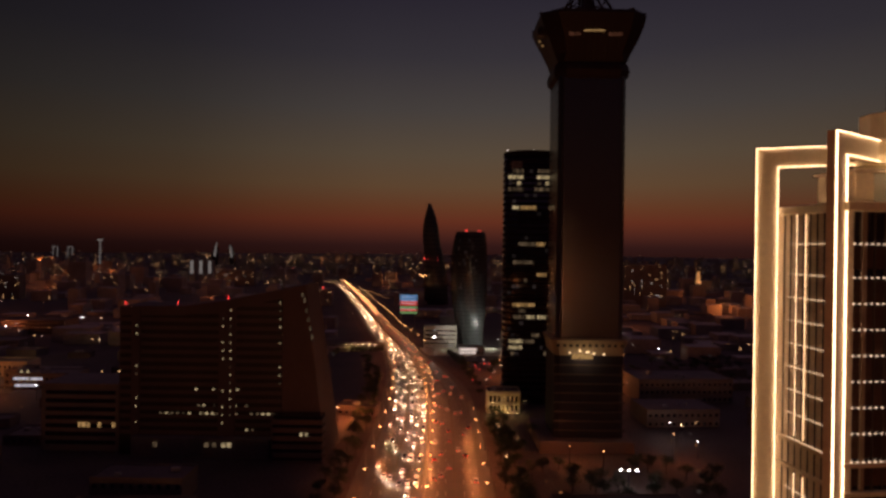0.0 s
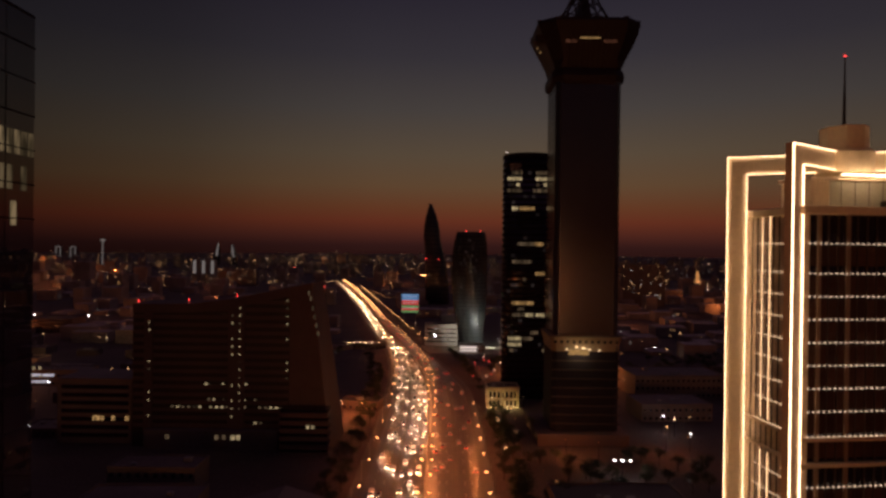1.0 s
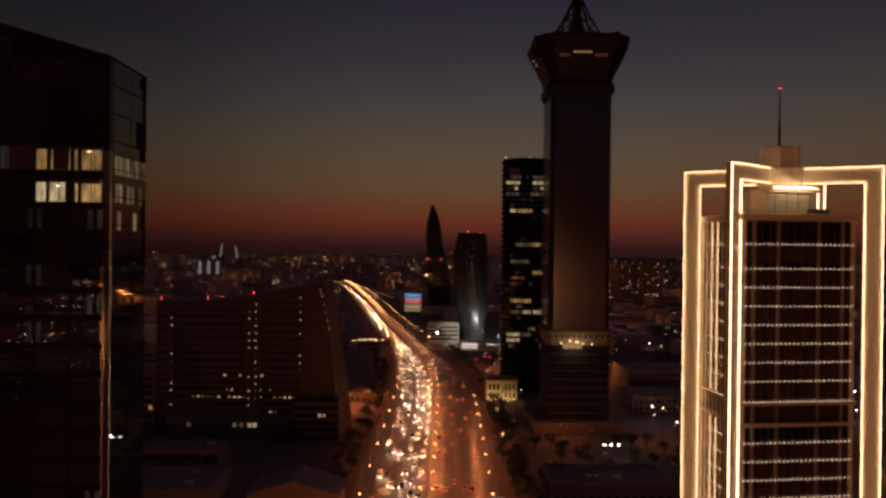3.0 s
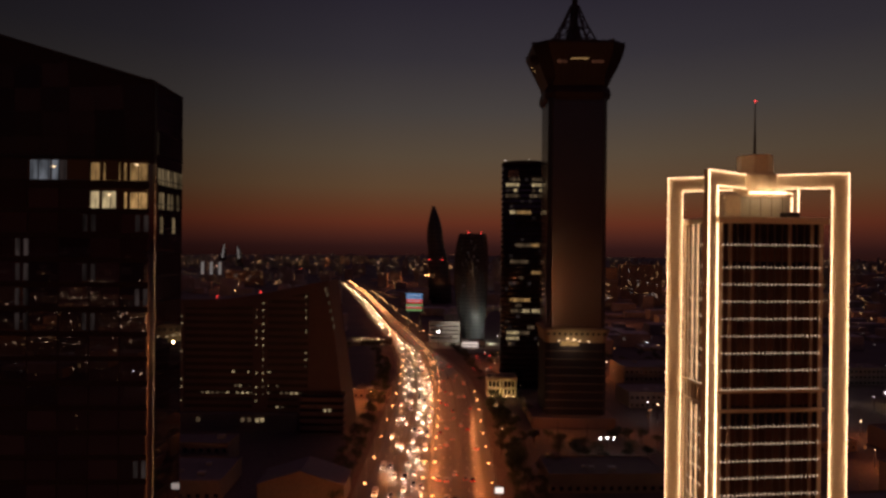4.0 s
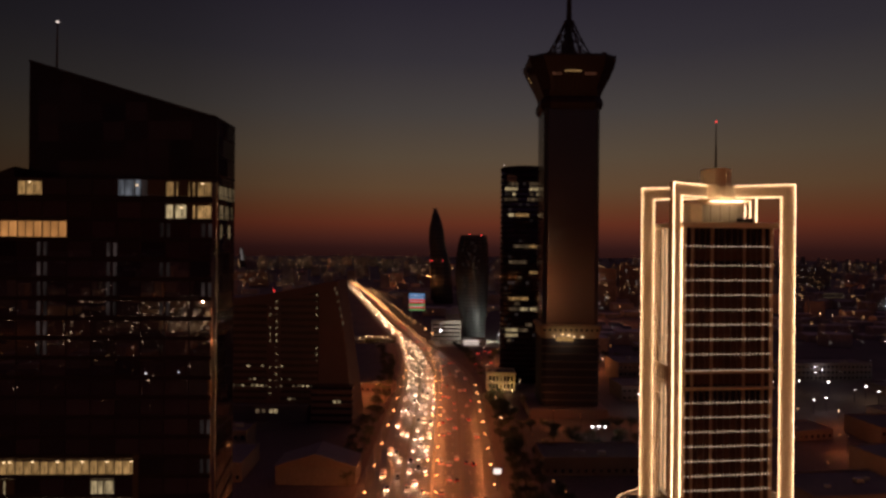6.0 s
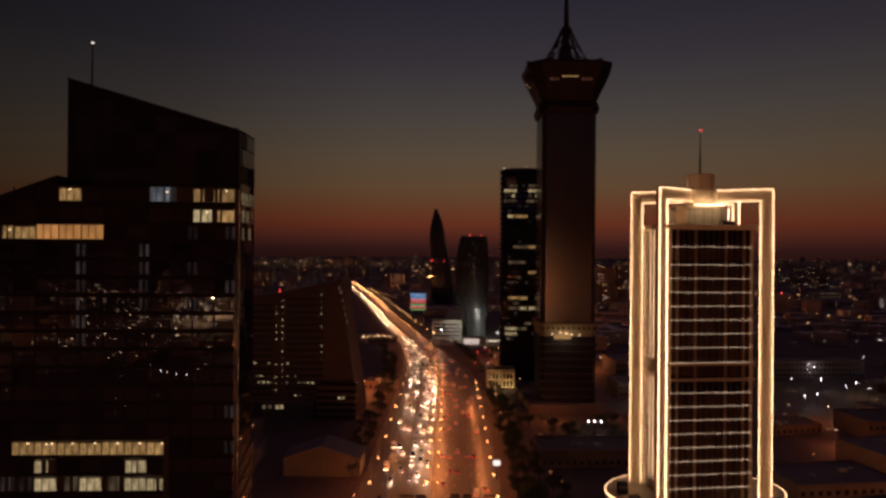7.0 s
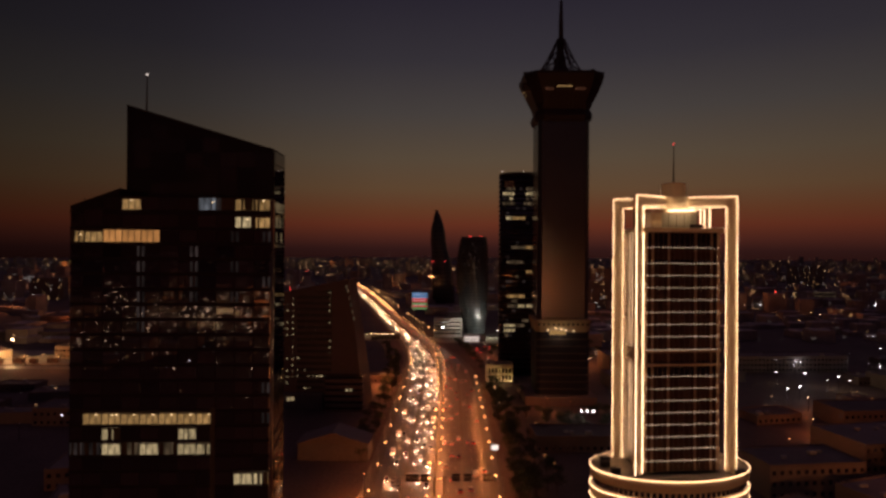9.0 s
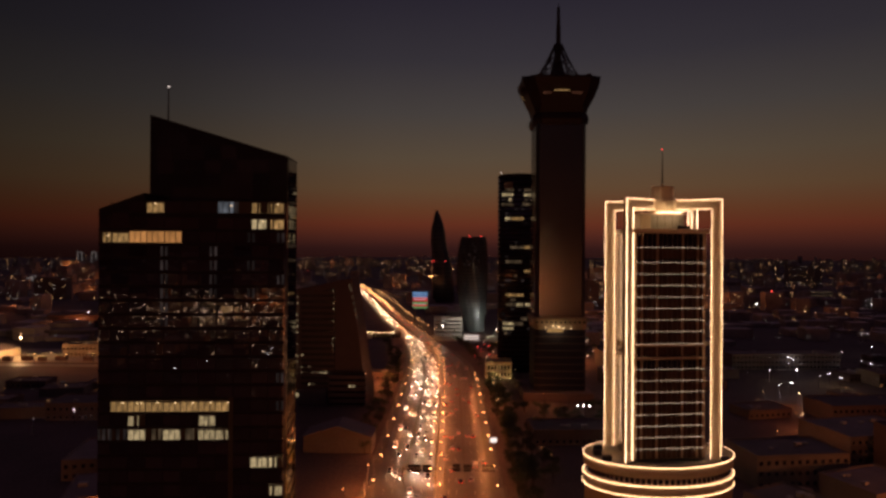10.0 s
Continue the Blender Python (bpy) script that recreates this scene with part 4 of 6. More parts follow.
# ---- wide slab with a sloping roof ----
def wide_slab():
    y0 = 280.0
    top = thing("wide_office_slab", pose(1.7, y0, -1.1), "wide brown office slab with banded floors and a rising roofline", "building")
    xl, xr = -147.0, -64.5
    top_at = lambda x: float(np.interp(x, (-147, -118, -100, -64), (68.0, 68.4, 71.0, 78.5)))
    bm = bmesh.new()
    xs = [xl, -118, -100, xr]
    for a, b in zip(xs, xs[1:]):
        prism(bm, [(a, 0.4), (b, 0.4), (b, 20), (a, 20)], 0, 60, [top_at(a) - 0.3, top_at(b) - 0.3, top_at(b) - 0.3, top_at(a) - 0.3])
    part("body", bm, M["slab_glass"], top, "recessed dark window bands")
    # end wall leaning outwards to the foot
    bm = bmesh.new()
    lo = [(-73.5, -0.4, 0), (-53.5, -0.4, 0), (-51.0, 22, 0), (-73.5, 22, 0)]
    hi = [(-73.5, -0.4, 76.8), (-63.2, -0.4, 78.6), (-62.4, 22, 78.4), (-73.5, 22, 76.8)]
    loft(bm, [lo, hi])
    part("end_wall", bm, M["brown_stone"], top, "brown end wall leaning outwards")
    for k in range(17):
        z = 10.5 + k * 3.62
        a, b = xl, -74.0
        while a < b and top_at(a) < z + 2.2:
            a += 2
        if b - a < 6:
            continue
        boxpart("floor_band", M["brown_stone"], top, a, b, 0, 0.5, z, z + 1.75)
    bm = bmesh.new()
    for a, b in zip(xs, xs[1:]):
        b = min(b, -73.6)
        prism(bm, [(a, -0.15), (b, -0.15), (b, 20.2), (a, 20.2)], 66, 70, [top_at(a), top_at(b), top_at(b), top_at(a)])
    for v in bm.verts:
        if abs(v.co.z - 66) < 0.01:
            v.co.z = top_at(v.co.x) - 4.2
    part("parapet", bm, M["brown_stone"], top, "sloping brown parapet")
    for x in (-139.5, -100.2, -96.5):
        boxpart("stair_shaft", M["brown_stone"], top, x - 1.9, x + 1.9, -0.5, 0.6, 0, top_at(x) - 0.5)
    cols = {-139.0: (3, 4, 7, 8, 12, 13, 1), -100.2: (3, 5, 9, 10, 11, 13, 14, 1, 2), -96.7: (2, 3, 4, 5, 6, 7, 8, 9, 10, 11, 12, 13, 14, 15), -74.6: (6, 7, 8, 11, 13, 14, 15, 16)}
    rnd = random.Random(7)
    for x, ks in cols.items():
        for k in ks:
            z = 12.0 + k * 3.62
            boxpart("stair_window", M["win_white"] if rnd.random() < 0.6 else M["win_dim"], top, x - 0.27, x + 0.27, -0.75, -0.55, z, z + 0.75, "lit stair window")
    for k, spans in ((2, ((-129, -100), (-95, -92), (-88, -75))), (5, ((-127, -124), (-121, -118), (-113, -108), (-105, -103), (-94.5, -91.5))), (3, ((-112, -107), (-104, -103), (-94, -93), (-90, -87))), (0, ((-112, -109), (-105, -102), (-90, -85)))):
        z = 10.5 + k * 3.62 + 1.85
        for a, b in spans:
            x = a
            while x < b - 0.4:
                e = min(b, x + 2.6)
                if rnd.random() < (0.95 if k == 2 else 0.6):
                    boxpart("lit_window", M["win_white"] if rnd.random() < 0.5 else M["win_dim"], top, x, e - 1.3, 0.25, 0.38, z, z + 0.9, "lit window")
                x = e
    # small lights up the end wall
    for i, z in enumerate((73, 70.5, 66, 62, 58, 54)):
        x = -64.6 + i * 0.9
        boxpart("end_window", M["win_dim"], top, x - 0.4, x + 0.4, -0.8, -0.6, z, z + 2.0)
    # lower wings
    bm = bmesh.new()
    for k in range(6):
        box(bm, -76, -53.5, -8, -0.45, k * 3.6, k * 3.6 + 2.0)
    part("wing_band", bm, M["brown_stone"], top, "brown bands of the low wing")
    boxpart("wing", M["dark_glass"], top, -75.6, -54, -7.6, -0.5, 0, 21.6, "low banded wing")
    for x in (-63.5, -61.2):
        boxpart("lit_window", M["win_white"], top, x, x + 1.3, -8.2, -8.05, 13.0, 14.4, "lit window")
    for i, x in enumerate((-130, -107, -103.6, -99.5, -97)):
        boxpart("lit_window", M["win_dim"] if i < 3 else M["win_white"], top, x, x + 1.8, -3.3, -3.1, 6.0, 8.0, "lit window")
    boxpart("low_front", M["concrete"], top, -140, -78, -3, 0.3, 0, 10, "", 0.1)
    for x, z in ((-147, 69), (-123, 69.5), (-100, 72.3)):
        bm = bmesh.new()
        tube(bm, (x, 5, z - 2.5), (x, 5, z), 0.12, 5)
        ball(bm, (x, 5, z + 0.3), 0.32)
        part("roof_lamp", bm, M["red_lamp"], top, "red obstruction lamp")
    side = thing("annex_building", pose(-163, y0 + 4, 0), "low dark annex beside the wide slab", "building")
    boxpart("body", M["concrete"], side, -20, 15.5, 0, 22, 0, 30, "", 0.2)
    boxpart("roof", M["roof"], side, -20.3, 15.6, -0.3, 22.3, 30, 30.8)
    for k in range(7):
        boxpart("window_band", M["dark_glass"], side, -18, 14, -0.12, 0.05, 3 + k * 3.8, 4.9 + k * 3.8)
    for x in (-3, -1.2, 0.8, 6, 12.5):
        boxpart("lit_window", M["win_warm"], side, x, x + 1.6, -0.3, -0.15, 11, 13.2, "lit window")


wide_slab()


# ---- street lamps ----
def median_lamp():
    e = thing("street_lamp", pose(-7, 100, 0.2), "twin-armed steel street lamp on the median, lit orange", "street lamp", "median street lamps")
    bm = bmesh.new()
    tube(bm, (0, 0, 0), (0, 0, 10.2), 0.13, 6, 0.08)
    part("pole", bm, M["steel"], e)
    for s in (-1, 1):
        bm = bmesh.new()
        tube(bm, (0, 0, 10.1), (s * 1.6, 0, 10.6), 0.06, 5)
        part("arm", bm, M["steel"], e)
        bm = bmesh.new()
        ball(bm, (s * 2.0, 0, 10.55), 0.34)
        for v in bm.verts:
            v.co.z = 10.55 + (v.co.z - 10.55) * 0.55
        part("lamp_head", bm, M["sodium"], e, "glowing orange lamp head")
    return e


def side_lamp():
    e = thing("street_lamp", pose(22, 100, 0.2), "single-armed steel street lamp on the pavement, lit orange", "street lamp", "pavement street lamps")
    bm = bmesh.new()
    tube(bm, (0, 0, 0), (0, 0, 8.2), 0.11, 6, 0.07)
    part("pole", bm, M["steel"], e)
    bm = bmesh.new()
    tube(bm, (0, 0, 8.1), (-2.9, 0, 8.9), 0.05, 5)
    part("arm", bm, M["steel"], e)
    bm = bmesh.new()
    ball(bm, (-3.1, 0, 8.95), 0.32)
    part("lamp_head", bm, M["sodium"], e, "glowing orange lamp head")
    return e


def road_light(x, y, z, watts):
    d = bpy.data.lights.new("sodium_light", "SPOT")
    d.energy, d.color, d.shadow_soft_size = watts, SODIUM, 0.3
    d.spot_size, d.spot_blend = radians(168), 0.4
    ob = new("sodium_light", d)
    ob.location = (x, y, z)


lamp = median_lamp()
placed = False
for i, y in enumerate(np.arange(-290, 760, 16.0)):
    x, yy = along(y, 0.0)
    m = pose(x, yy, 0.2 + rise(x, yy))
    if not placed:
        lamp.matrix_basis, placed = m, True
    else:
        copy_thing(lamp, m)
    if i % 2 == 0:
        road_light(x, yy, 12.0, ROAD_LAMP_WATTS * (0.3 if y < 60 else 1.0 if y < 400 else 0.35))
far_lamps = bmesh.new()
for i, y in enumerate(np.arange(768, 1500, 14.0)):
    x, yy = along(y, 0.0)
    for s in (-2, 2):
        ball(far_lamps, (x + s, yy, 10.6), 0.5)
    if i % 4 == 0:
        road_light(x, yy, 10.0, ROAD_LAMP_WATTS * 0.5)
for y in np.arange(560, 1300, 34.0):
    x, yy = along(y, 19.0)
    ball(far_lamps, (x, yy, 8.6), 0.5)
tagged(part("far_street_lamps", far_lamps, M["sodium"]), "distant line of orange street lamps", "street lamps", kind="stuff")
side = side_lamp()
placed = False
for off, s, ys in ((26.4, 1, np.arange(70, 350, 20.0)), (-26.2, -1, np.arange(80, 640, 27.0))):
    for y in ys:
        x, yy = along(y, shrink(y, off))
        m = pose(x, yy, 0.2, 0, 0, 0 if s > 0 else 180)
        if int(y) % 2 == 0:
            road_light(x - s * 5.0, yy, 11.5, ROAD_LAMP_WATTS * (0.14 if s > 0 else 0.16))
        if not placed:
            side.matrix_basis, placed = m, True
        else:
            copy_thing(side, m)


# ---- cars ----
def car(paint, colour, estate=False):
    e = thing("car", pose(0, 0, 0), f"{colour} in evening traffic with its lamps lit", "car", "traffic on the avenue")
    bm = bmesh.new()
    side = [(-2.2, 0.32), (-2.25, 0.72), (-1.9, 0.86), (-0.75, 0.95), (1.5, 0.98), (2.15, 0.9), (2.25, 0.6), (2.2, 0.32)]
    lo, hi = [[bm.verts.new((s * (0.9 if z > 0.5 else 0.84), y, z)) for y, z in side] for s in (-1, 1)]
    n = len(side)
    for i in range(n):
        bm.faces.new((lo[i], lo[(i + 1) % n], hi[(i + 1) % n], hi[i]))
    bm.faces.new(lo[::-1])
    bm.faces.new(hi)
    bmesh.ops.recalc_face_normals(bm, faces=bm.faces)
    part("body", bm, paint, e)
    bm = bmesh.new()
    back = 2.1 if estate else 1.75
    roof = 1.62 if estate else 1.44
    loft(bm, [[(-0.8, -0.95, 0.95), (0.8, -0.95, 0.95), (0.8, back, 0.97), (-0.8, back, 0.97)], [(-0.62, -0.25, roof), (0.62, -0.25, roof), (0.62, back - 0.6, roof), (-0.62, back - 0.6, roof)]])
    cabin = part("cabin", bm, M["black_glass"], e, "dark glazed cabin")
    boxpart("roof_panel", paint, cabin, -0.6, 0.6, -0.2, back - 0.65, roof + 0.004, roof + 0.03)
    for x in (-0.82, 0.82):
        for y in (-1.4, 1.4):
            bm = bmesh.new()
            loft(bm, [[(x + d, y + 0.33 * math.cos(a), 0.33 + 0.33 * math.sin(a)) for a in np.linspace(0, 2 * math.pi, 10, endpoint=False)] for d in (-0.1, 0.1)])
            part("wheel", bm, M["tyre"], e)
    for x in (-0.68, 0.68):
        boxpart("headlamp", M["head"], e, x - 0.045, x + 0.045, -2.34, -2.24, 0.5, 0.63, "bright headlamp")
        boxpart("tail_lamp", M["tail"], e, x - 0.22, x + 0.22, 2.18, 2.3, 0.55, 0.9, "red tail lamp")
    return e


def van():
    e = thing("van", pose(0, 0, 0), "white panel van in evening traffic with its lamps lit", "van", "traffic on the avenue")
    bm = bmesh.new()
    side = [(-2.7, 0.4), (-2.75, 1.05), (-2.05, 1.3), (-1.45, 2.2), (-1.2, 2.3), (2.6, 2.3), (2.7, 2.1), (2.7, 0.4)]
    lo, hi = [[bm.verts.new((s * (0.98 if z < 1.6 else 0.9), y, z)) for y, z in side] for s in (-1, 1)]
    for i in range(8):
        bm.faces.new((lo[i], lo[(i + 1) % 8], hi[(i + 1) % 8], hi[i]))
    bm.faces.new(lo[::-1])
    bm.faces.new(hi)
    bmesh.ops.recalc_face_normals(bm, faces=bm.faces)
    part("body", bm, CAR_PAINT[0], e)
    bm = bmesh.new()
    loft(bm, [[(-0.86, -2.06, 1.34), (0.86, -2.06, 1.34), (0.82, -1.5, 2.16), (-0.82, -1.5, 2.16)], [(-0.86, -2.1, 1.36), (0.86, -2.1, 1.36), (0.82, -1.54, 2.18), (-0.82, -1.54, 2.18)]])
    part("windscreen", bm, M["black_glass"], e, "dark windscreen")
    for s in (-1, 1):
        boxpart("side_window", M["black_glass"], e, *sorted((s * 0.93, s * 0.97)), -1.35, -0.45, 1.4, 1.95)
    for x in (-0.86, 0.86):
        for y in (-1.75, 1.75):
            bm = bmesh.new()
            loft(bm, [[(x + d, y + 0.37 * math.cos(a), 0.37 + 0.37 * math.sin(a)) for a in np.linspace(0, 2 * math.pi, 10, endpoint=False)] for d in (-0.12, 0.12)])
            part("wheel", bm, M["tyre"], e)
    for x in (-0.74, 0.74):
        boxpart("headlamp", M["head"], e, x - 0.045, x + 0.045, -2.84, -2.74, 0.72, 0.86, "bright headlamp")
        boxpart("tail_lamp", M["tail"], e, x - 0.12, x + 0.12, 2.68, 2.78, 0.9, 1.4, "red tail lamp")
    return e


models = [car(CAR_PAINT[0], "white saloon car"), car(CAR_PAINT[1], "black estate car", True), car(CAR_PAINT[2], "silver saloon car"), car(CAR_PAINT[3], "dark grey saloon car"), van()]
def headlight_beam(x, y, turn):
    """The dipped beam that a car throws on the road ahead of it."""
    beam = bpy.data.lights.new("headlight_beam", "SPOT")
    beam.energy, beam.color, beam.shadow_soft_size = BEAM_WATTS, (1.0, 0.86, 0.62), 0.12
    beam.spot_size, beam.spot_blend = radians(44), 0.8
    at = pose(x, y, 0.75, 0, 0, turn)
    new("headlight_beam", beam).matrix_basis = look(at @ Vector((0, -2.6, 0)), at @ Vector((0, -14, -1.2)))


used = set()
rnd = random.Random(21)
for lanes, y0, y1, gap, turn in (((-20.6, -17.6, -14.8), 120, 560, (18, 58), 0), ((-10.2, -6.9, -3.6), 120, 560, (10, 34), 0), ((3.6, 6.8, 9.9), 115, 520, (18, 60), 180), ((14.1, 17.2, 20.3), 115, 520, (30, 90), 180)):
    for off in lanes:
        y = y0 + rnd.uniform(0, 20)
        while y < y1:
            x, yy = along(y, shrink(y, off) + rnd.uniform(-0.4, 0.4))
            k = 4 if rnd.random() < 0.07 else rnd.randrange(4)
            d = math.degrees(math.atan2(mid_x(y - 5) - mid_x(y + 5), 10))
            m = pose(x, yy, 0.068, 0, 0, d + turn)
            if k not in used:
                models[k].matrix_basis = m
                used.add(k)
            else:
                copy_thing(models[k], m)
            if turn == 0 and y < 400:
                headlight_beam(x, yy, d)
            y += rnd.uniform(*gap) * (0.85 if y < 300 else 0.7 if turn == 0 else 0.8)

# traffic past the bend, too far off to be picked apart
heads, tails = bmesh.new(), bmesh.new()
for off in (-12, -8, -4.5):
    y = 560.0
    while y < 1500:
        x, yy = along(y, off + rnd.uniform(-0.5, 0.5))
        ball(heads, (x, yy, 0.9 + rise(x, yy)), 0.42)
        y += rnd.uniform(20, 66) * max(1.0, y / 900)
for off in (3.5, 6.5, 9.5):
    y = 520.0
    while y < 1500:
        x, yy = along(y, off + rnd.uniform(-0.5, 0.5))
        for s in (-0.62, 0.62):
            ball(tails, (x + s, yy, 0.9 + rise(x, yy)), 0.33)
        y += rnd.uniform(16, 50)
tagged(part("far_headlamps", heads, M["head_far"]), "distant stream of headlamps on the avenue", "traffic lights", kind="stuff")
tagged(part("far_tail_lamps", tails, M["tail"]), "distant stream of red tail lamps", "traffic lights", kind="stuff")


# ---- sign gantries over the carriageways, roadside sign ----
def gantry(x0, x1, y, boards):
    e = thing("sign_gantry", pose(0, y, 0), "dark overhead sign gantry seen from its back", "gantry", "sign gantries")
    for x in (x0, x1):
        bm = bmesh.new()
        tube(bm, (x, 0, 0.05), (x, 0, 7.6), 0.22, 8)
        part("post", bm, M["steel"], e)
    bm = bmesh.new()
    for z in (6.6, 7.5):
        tube(bm, (x0, 0, z), (x1, 0, z), 0.12, 6)
    n = int(abs(x1 - x0) / 1.5)
    for i in range(n):
        a, b = x0 + (x1 - x0) * i / n, x0 + (x1 - x0) * (i + 1) / n
        tube(bm, (a, 0, 6.6 if i % 2 else 7.5), (b, 0, 7.5 if i % 2 else 6.6), 0.06, 4)
    part("truss", bm, M["steel"], e)
    for a, b in boards:
        boxpart("sign_board", M["dark_metal"], e, a, b, 0.2, 0.34, 5.6, 8.4, "dark back of a sign board", 0.04)


gantry(-19.6, -6.2, 152, ((-17.6, -12.4), (-11.6, -8.2)))
gantry(-2.6, 19.5, 153, ((0.5, 3.6), (5.0, 8.0), (12.5, 17.6)))
e = thing("roadside_screen", pose(19.5, 187, 0.2), "small white lit advertising panel on a post", "sign")
bm = bmesh.new()
tube(bm, (0, 0, 0), (0, 0, 6.4), 0.15, 6)
part("post", bm, M["steel"], e)
frame_part = boxpart("frame", M["dark_metal"], e, -1.75, 1.75, -0.2, 0.2, 6.3, 8.9, "", 0.05)
boxpart("panel", M["panel_white"], frame_part, -1.55, 1.55, -0.24, -0.205, 6.5, 8.7, "glowing white panel")


M["panel_soft"] = glow("screen_line", (0.75, 0.8, 0.9), 0.5, vary=0.4, scale=0.3)


# ---- low buildings beside the avenue ----
def low_building(x, y, w, d, h, turn, wall, label, windows=None, gable=0.0, floors=None, bare=False):
    e = thing("low_building", pose(x + 0.8, y, 0, 0, 0, turn), label, "building")
    n = floors or max(1, int(h / 3.6))
    boxpart("wall", wall, e, -w / 2, w / 2, -d / 2, d / 2, 0, h)
    if gable:
        bm = bmesh.new()
        a = [(-w / 2 - 0.6, -d / 2 - 0.6, h), (w / 2 + 0.6, -d / 2 - 0.6, h), (w / 2 + 0.6, d / 2 + 0.6, h), (-w / 2 - 0.6, d / 2 + 0.6, h)]
        v = [bm.verts.new(p) for p in a]
        r0, r1 = bm.verts.new((0, -d / 2 - 0.6, h + gable)), bm.verts.new((0, d / 2 + 0.6, h + gable))
        for f in ((v[0], v[1], r0), (v[1], v[2], r1, r0), (v[2], v[3], r1), (v[3], v[0], r0, r1), (v[3], v[2], v[1], v[0])):
            bm.faces.new(f)
        bmesh.ops.recalc_face_normals(bm, faces=bm.faces)
        part("roof", bm, M["tin"], e, "shallow pitched sheet roof")
    else:
        boxpart("roof", M["roof"], e, -w / 2 + 0.3, w / 2 - 0.3, -d / 2 + 0.3, d / 2 - 0.3, h - 0.3, h + 0.05)
        for a in ((-w / 2 - 0.1, w / 2 + 0.1, -d / 2 - 0.1, -d / 2 + 0.25), (-w / 2 - 0.1, w / 2 + 0.1, d / 2 - 0.25, d / 2 + 0.1), (-w / 2 - 0.1, -w / 2 + 0.25, -d / 2 + 0.25, d / 2 - 0.25), (w / 2 - 0.25, w / 2 + 0.1, -d / 2 + 0.25, d / 2 - 0.25)):
            boxpart("parapet", wall, e, *a, h - 0.2, h + 0.7)
        r = random.Random(int(x * 7 + y))
        for i in range(3):
            ux, uy, us = r.uniform(-w * 0.35, w * 0.35), r.uniform(-d * 0.3, d * 0.3), r.uniform(0.6, 1.6)
            boxpart("roof_unit", M["grey_panel"], e, ux - us, ux + us, uy - us * 0.7, uy + us * 0.7, h, h + us * 1.1, "", 0.06)
    bm = bmesh.new()
    box(bm, -0.75, 0.75, -0.06, 0.06, 0, 1.6)
    dark = mesh(bm, "window", M["black_glass"])
    cnt = 0 if bare else int(w / 3.2)
    for k in range(n):
        for i in range(cnt):
            xx = -w / 2 + (i + 0.5) * w / cnt
            share("window", dark, e, pose(xx, -d / 2 - 0.02, k * h / n + 1.0))
    for xx, k, mm in windows or ():
        boxpart("lit_window", M[mm], e, xx - 0.8, xx + 0.8, -d / 2 - 0.16, -d / 2 - 0.1, k * h / n + 1.0, k * h / n + 2.6, "lit window")
    return e


low_building(-54, 197.5, 32, 15, 7.6, 0, M["concrete"], "long low hall with a shallow pitched roof", gable=5.2, bare=True)
low_building(-105, 205, 40, 26, 7, 2, M["concrete"], "dark low flat-roofed workshop")
low_building(-112, 236, 34, 14, 9, 0, M["concrete"], "grey flat-roofed block beside the wide slab", ((-8, 0, "win_dim"),))
low_building(-150, 170, 26, 30, 8, 12, M["tin"], "reddish metal-clad low shed")
low_building(-128, 128, 22, 26, 9, 20, M["tin"], "reddish metal-clad low shed lit orange")
low_building(-205, 250, 40, 22, 9, 4, M["concrete"], "grey low warehouse with lit windows", ((14, 1, "win_white"), (16, 1, "win_white")))
depot = low_building(-258, 404, 40, 16, 10, 4, M["concrete"], "pale low depot behind a floodlit yard", ((-14, 1, "win_white"), (-10, 1, "win_white"), (-6, 1, "win_white"), (-14, 2, "win_white"), (-10, 2, "win_white")))
for x0, x1, z in ((-19, -9.5, 6.6), (-8.6, -1, 6.4), (-18, -4, 2.2)):
    boxpart("lit_front", M["panel_soft"], depot, x0, x1, -8.3, -8.1, z, z + 1.5, "white-lit glazed front")
low_building(-318, 440, 46, 16, 10, 2, M["cream"], "long pale warehouse behind a lamplit street", floors=2)
low_building(-400, 428, 34, 22, 7, -6, M["cream"], "pale yard hall with a shallow pitched roof", gable=3.0, bare=True)
low_building(-287, 418, 12, 18, 9, 2, M["concrete"], "dark gatehouse beside the pale warehouse")
for x, y, w in ((-358, 412, 8), (-344, 410, 6), (-330, 414, 9), (-372, 408, 7), (-306, 412, 7)):
    low_building(x, y, w, 3.2, 2.9, 4, M["tin"], "low site container in the lamplit yard", bare=True)
low_building(-420, 545, 90, 24, 8, 4, M["concrete"], "long pale depot in a floodlit yard")
low_building(-440, 640, 90, 30, 14, 8, M["brown_stone"], "long low block lit orange")
low_building(140, 165, 40, 22, 13, 7, M["concrete"], "grey low block with a row of windows")
low_building(160, 140, 30, 22, 9, 20, M["concrete"], "low flat-roofed building with roof plant")
low_building(196, 200, 44, 30, 12, 12, M["concrete"], "low flat-roofed workshop with a lit window", ((-6, 1, "panel_white"),))
low_building(205, 160, 34, 40, 20, 8, M["brown_stone"], "brown rendered five-storey block")
low_building(120, 128, 22, 18, 7, 25, M["concrete"], "small low flat-roofed building")
low_building(240, 262, 60, 24, 9, 6, M["tin"], "long low sheet-roofed depot")
low_building(270, 410, 90, 20, 12, 4, M["concrete"], "long pale depot behind a floodlit yard")
low_building(330, 350, 60, 22, 9, 4, M["concrete"], "low depot with a lit front")
low_building(62, 215, 46, 20, 7, 3, M["tin"], "low sheet-clad hall beyond the avenue")
low_building(128, 345, 40, 24, 9, 4, M["concrete"], "low works building in a lit yard")
low_building(150, 400, 60, 30, 14, 4, M["concrete"], "dark unfinished low block")
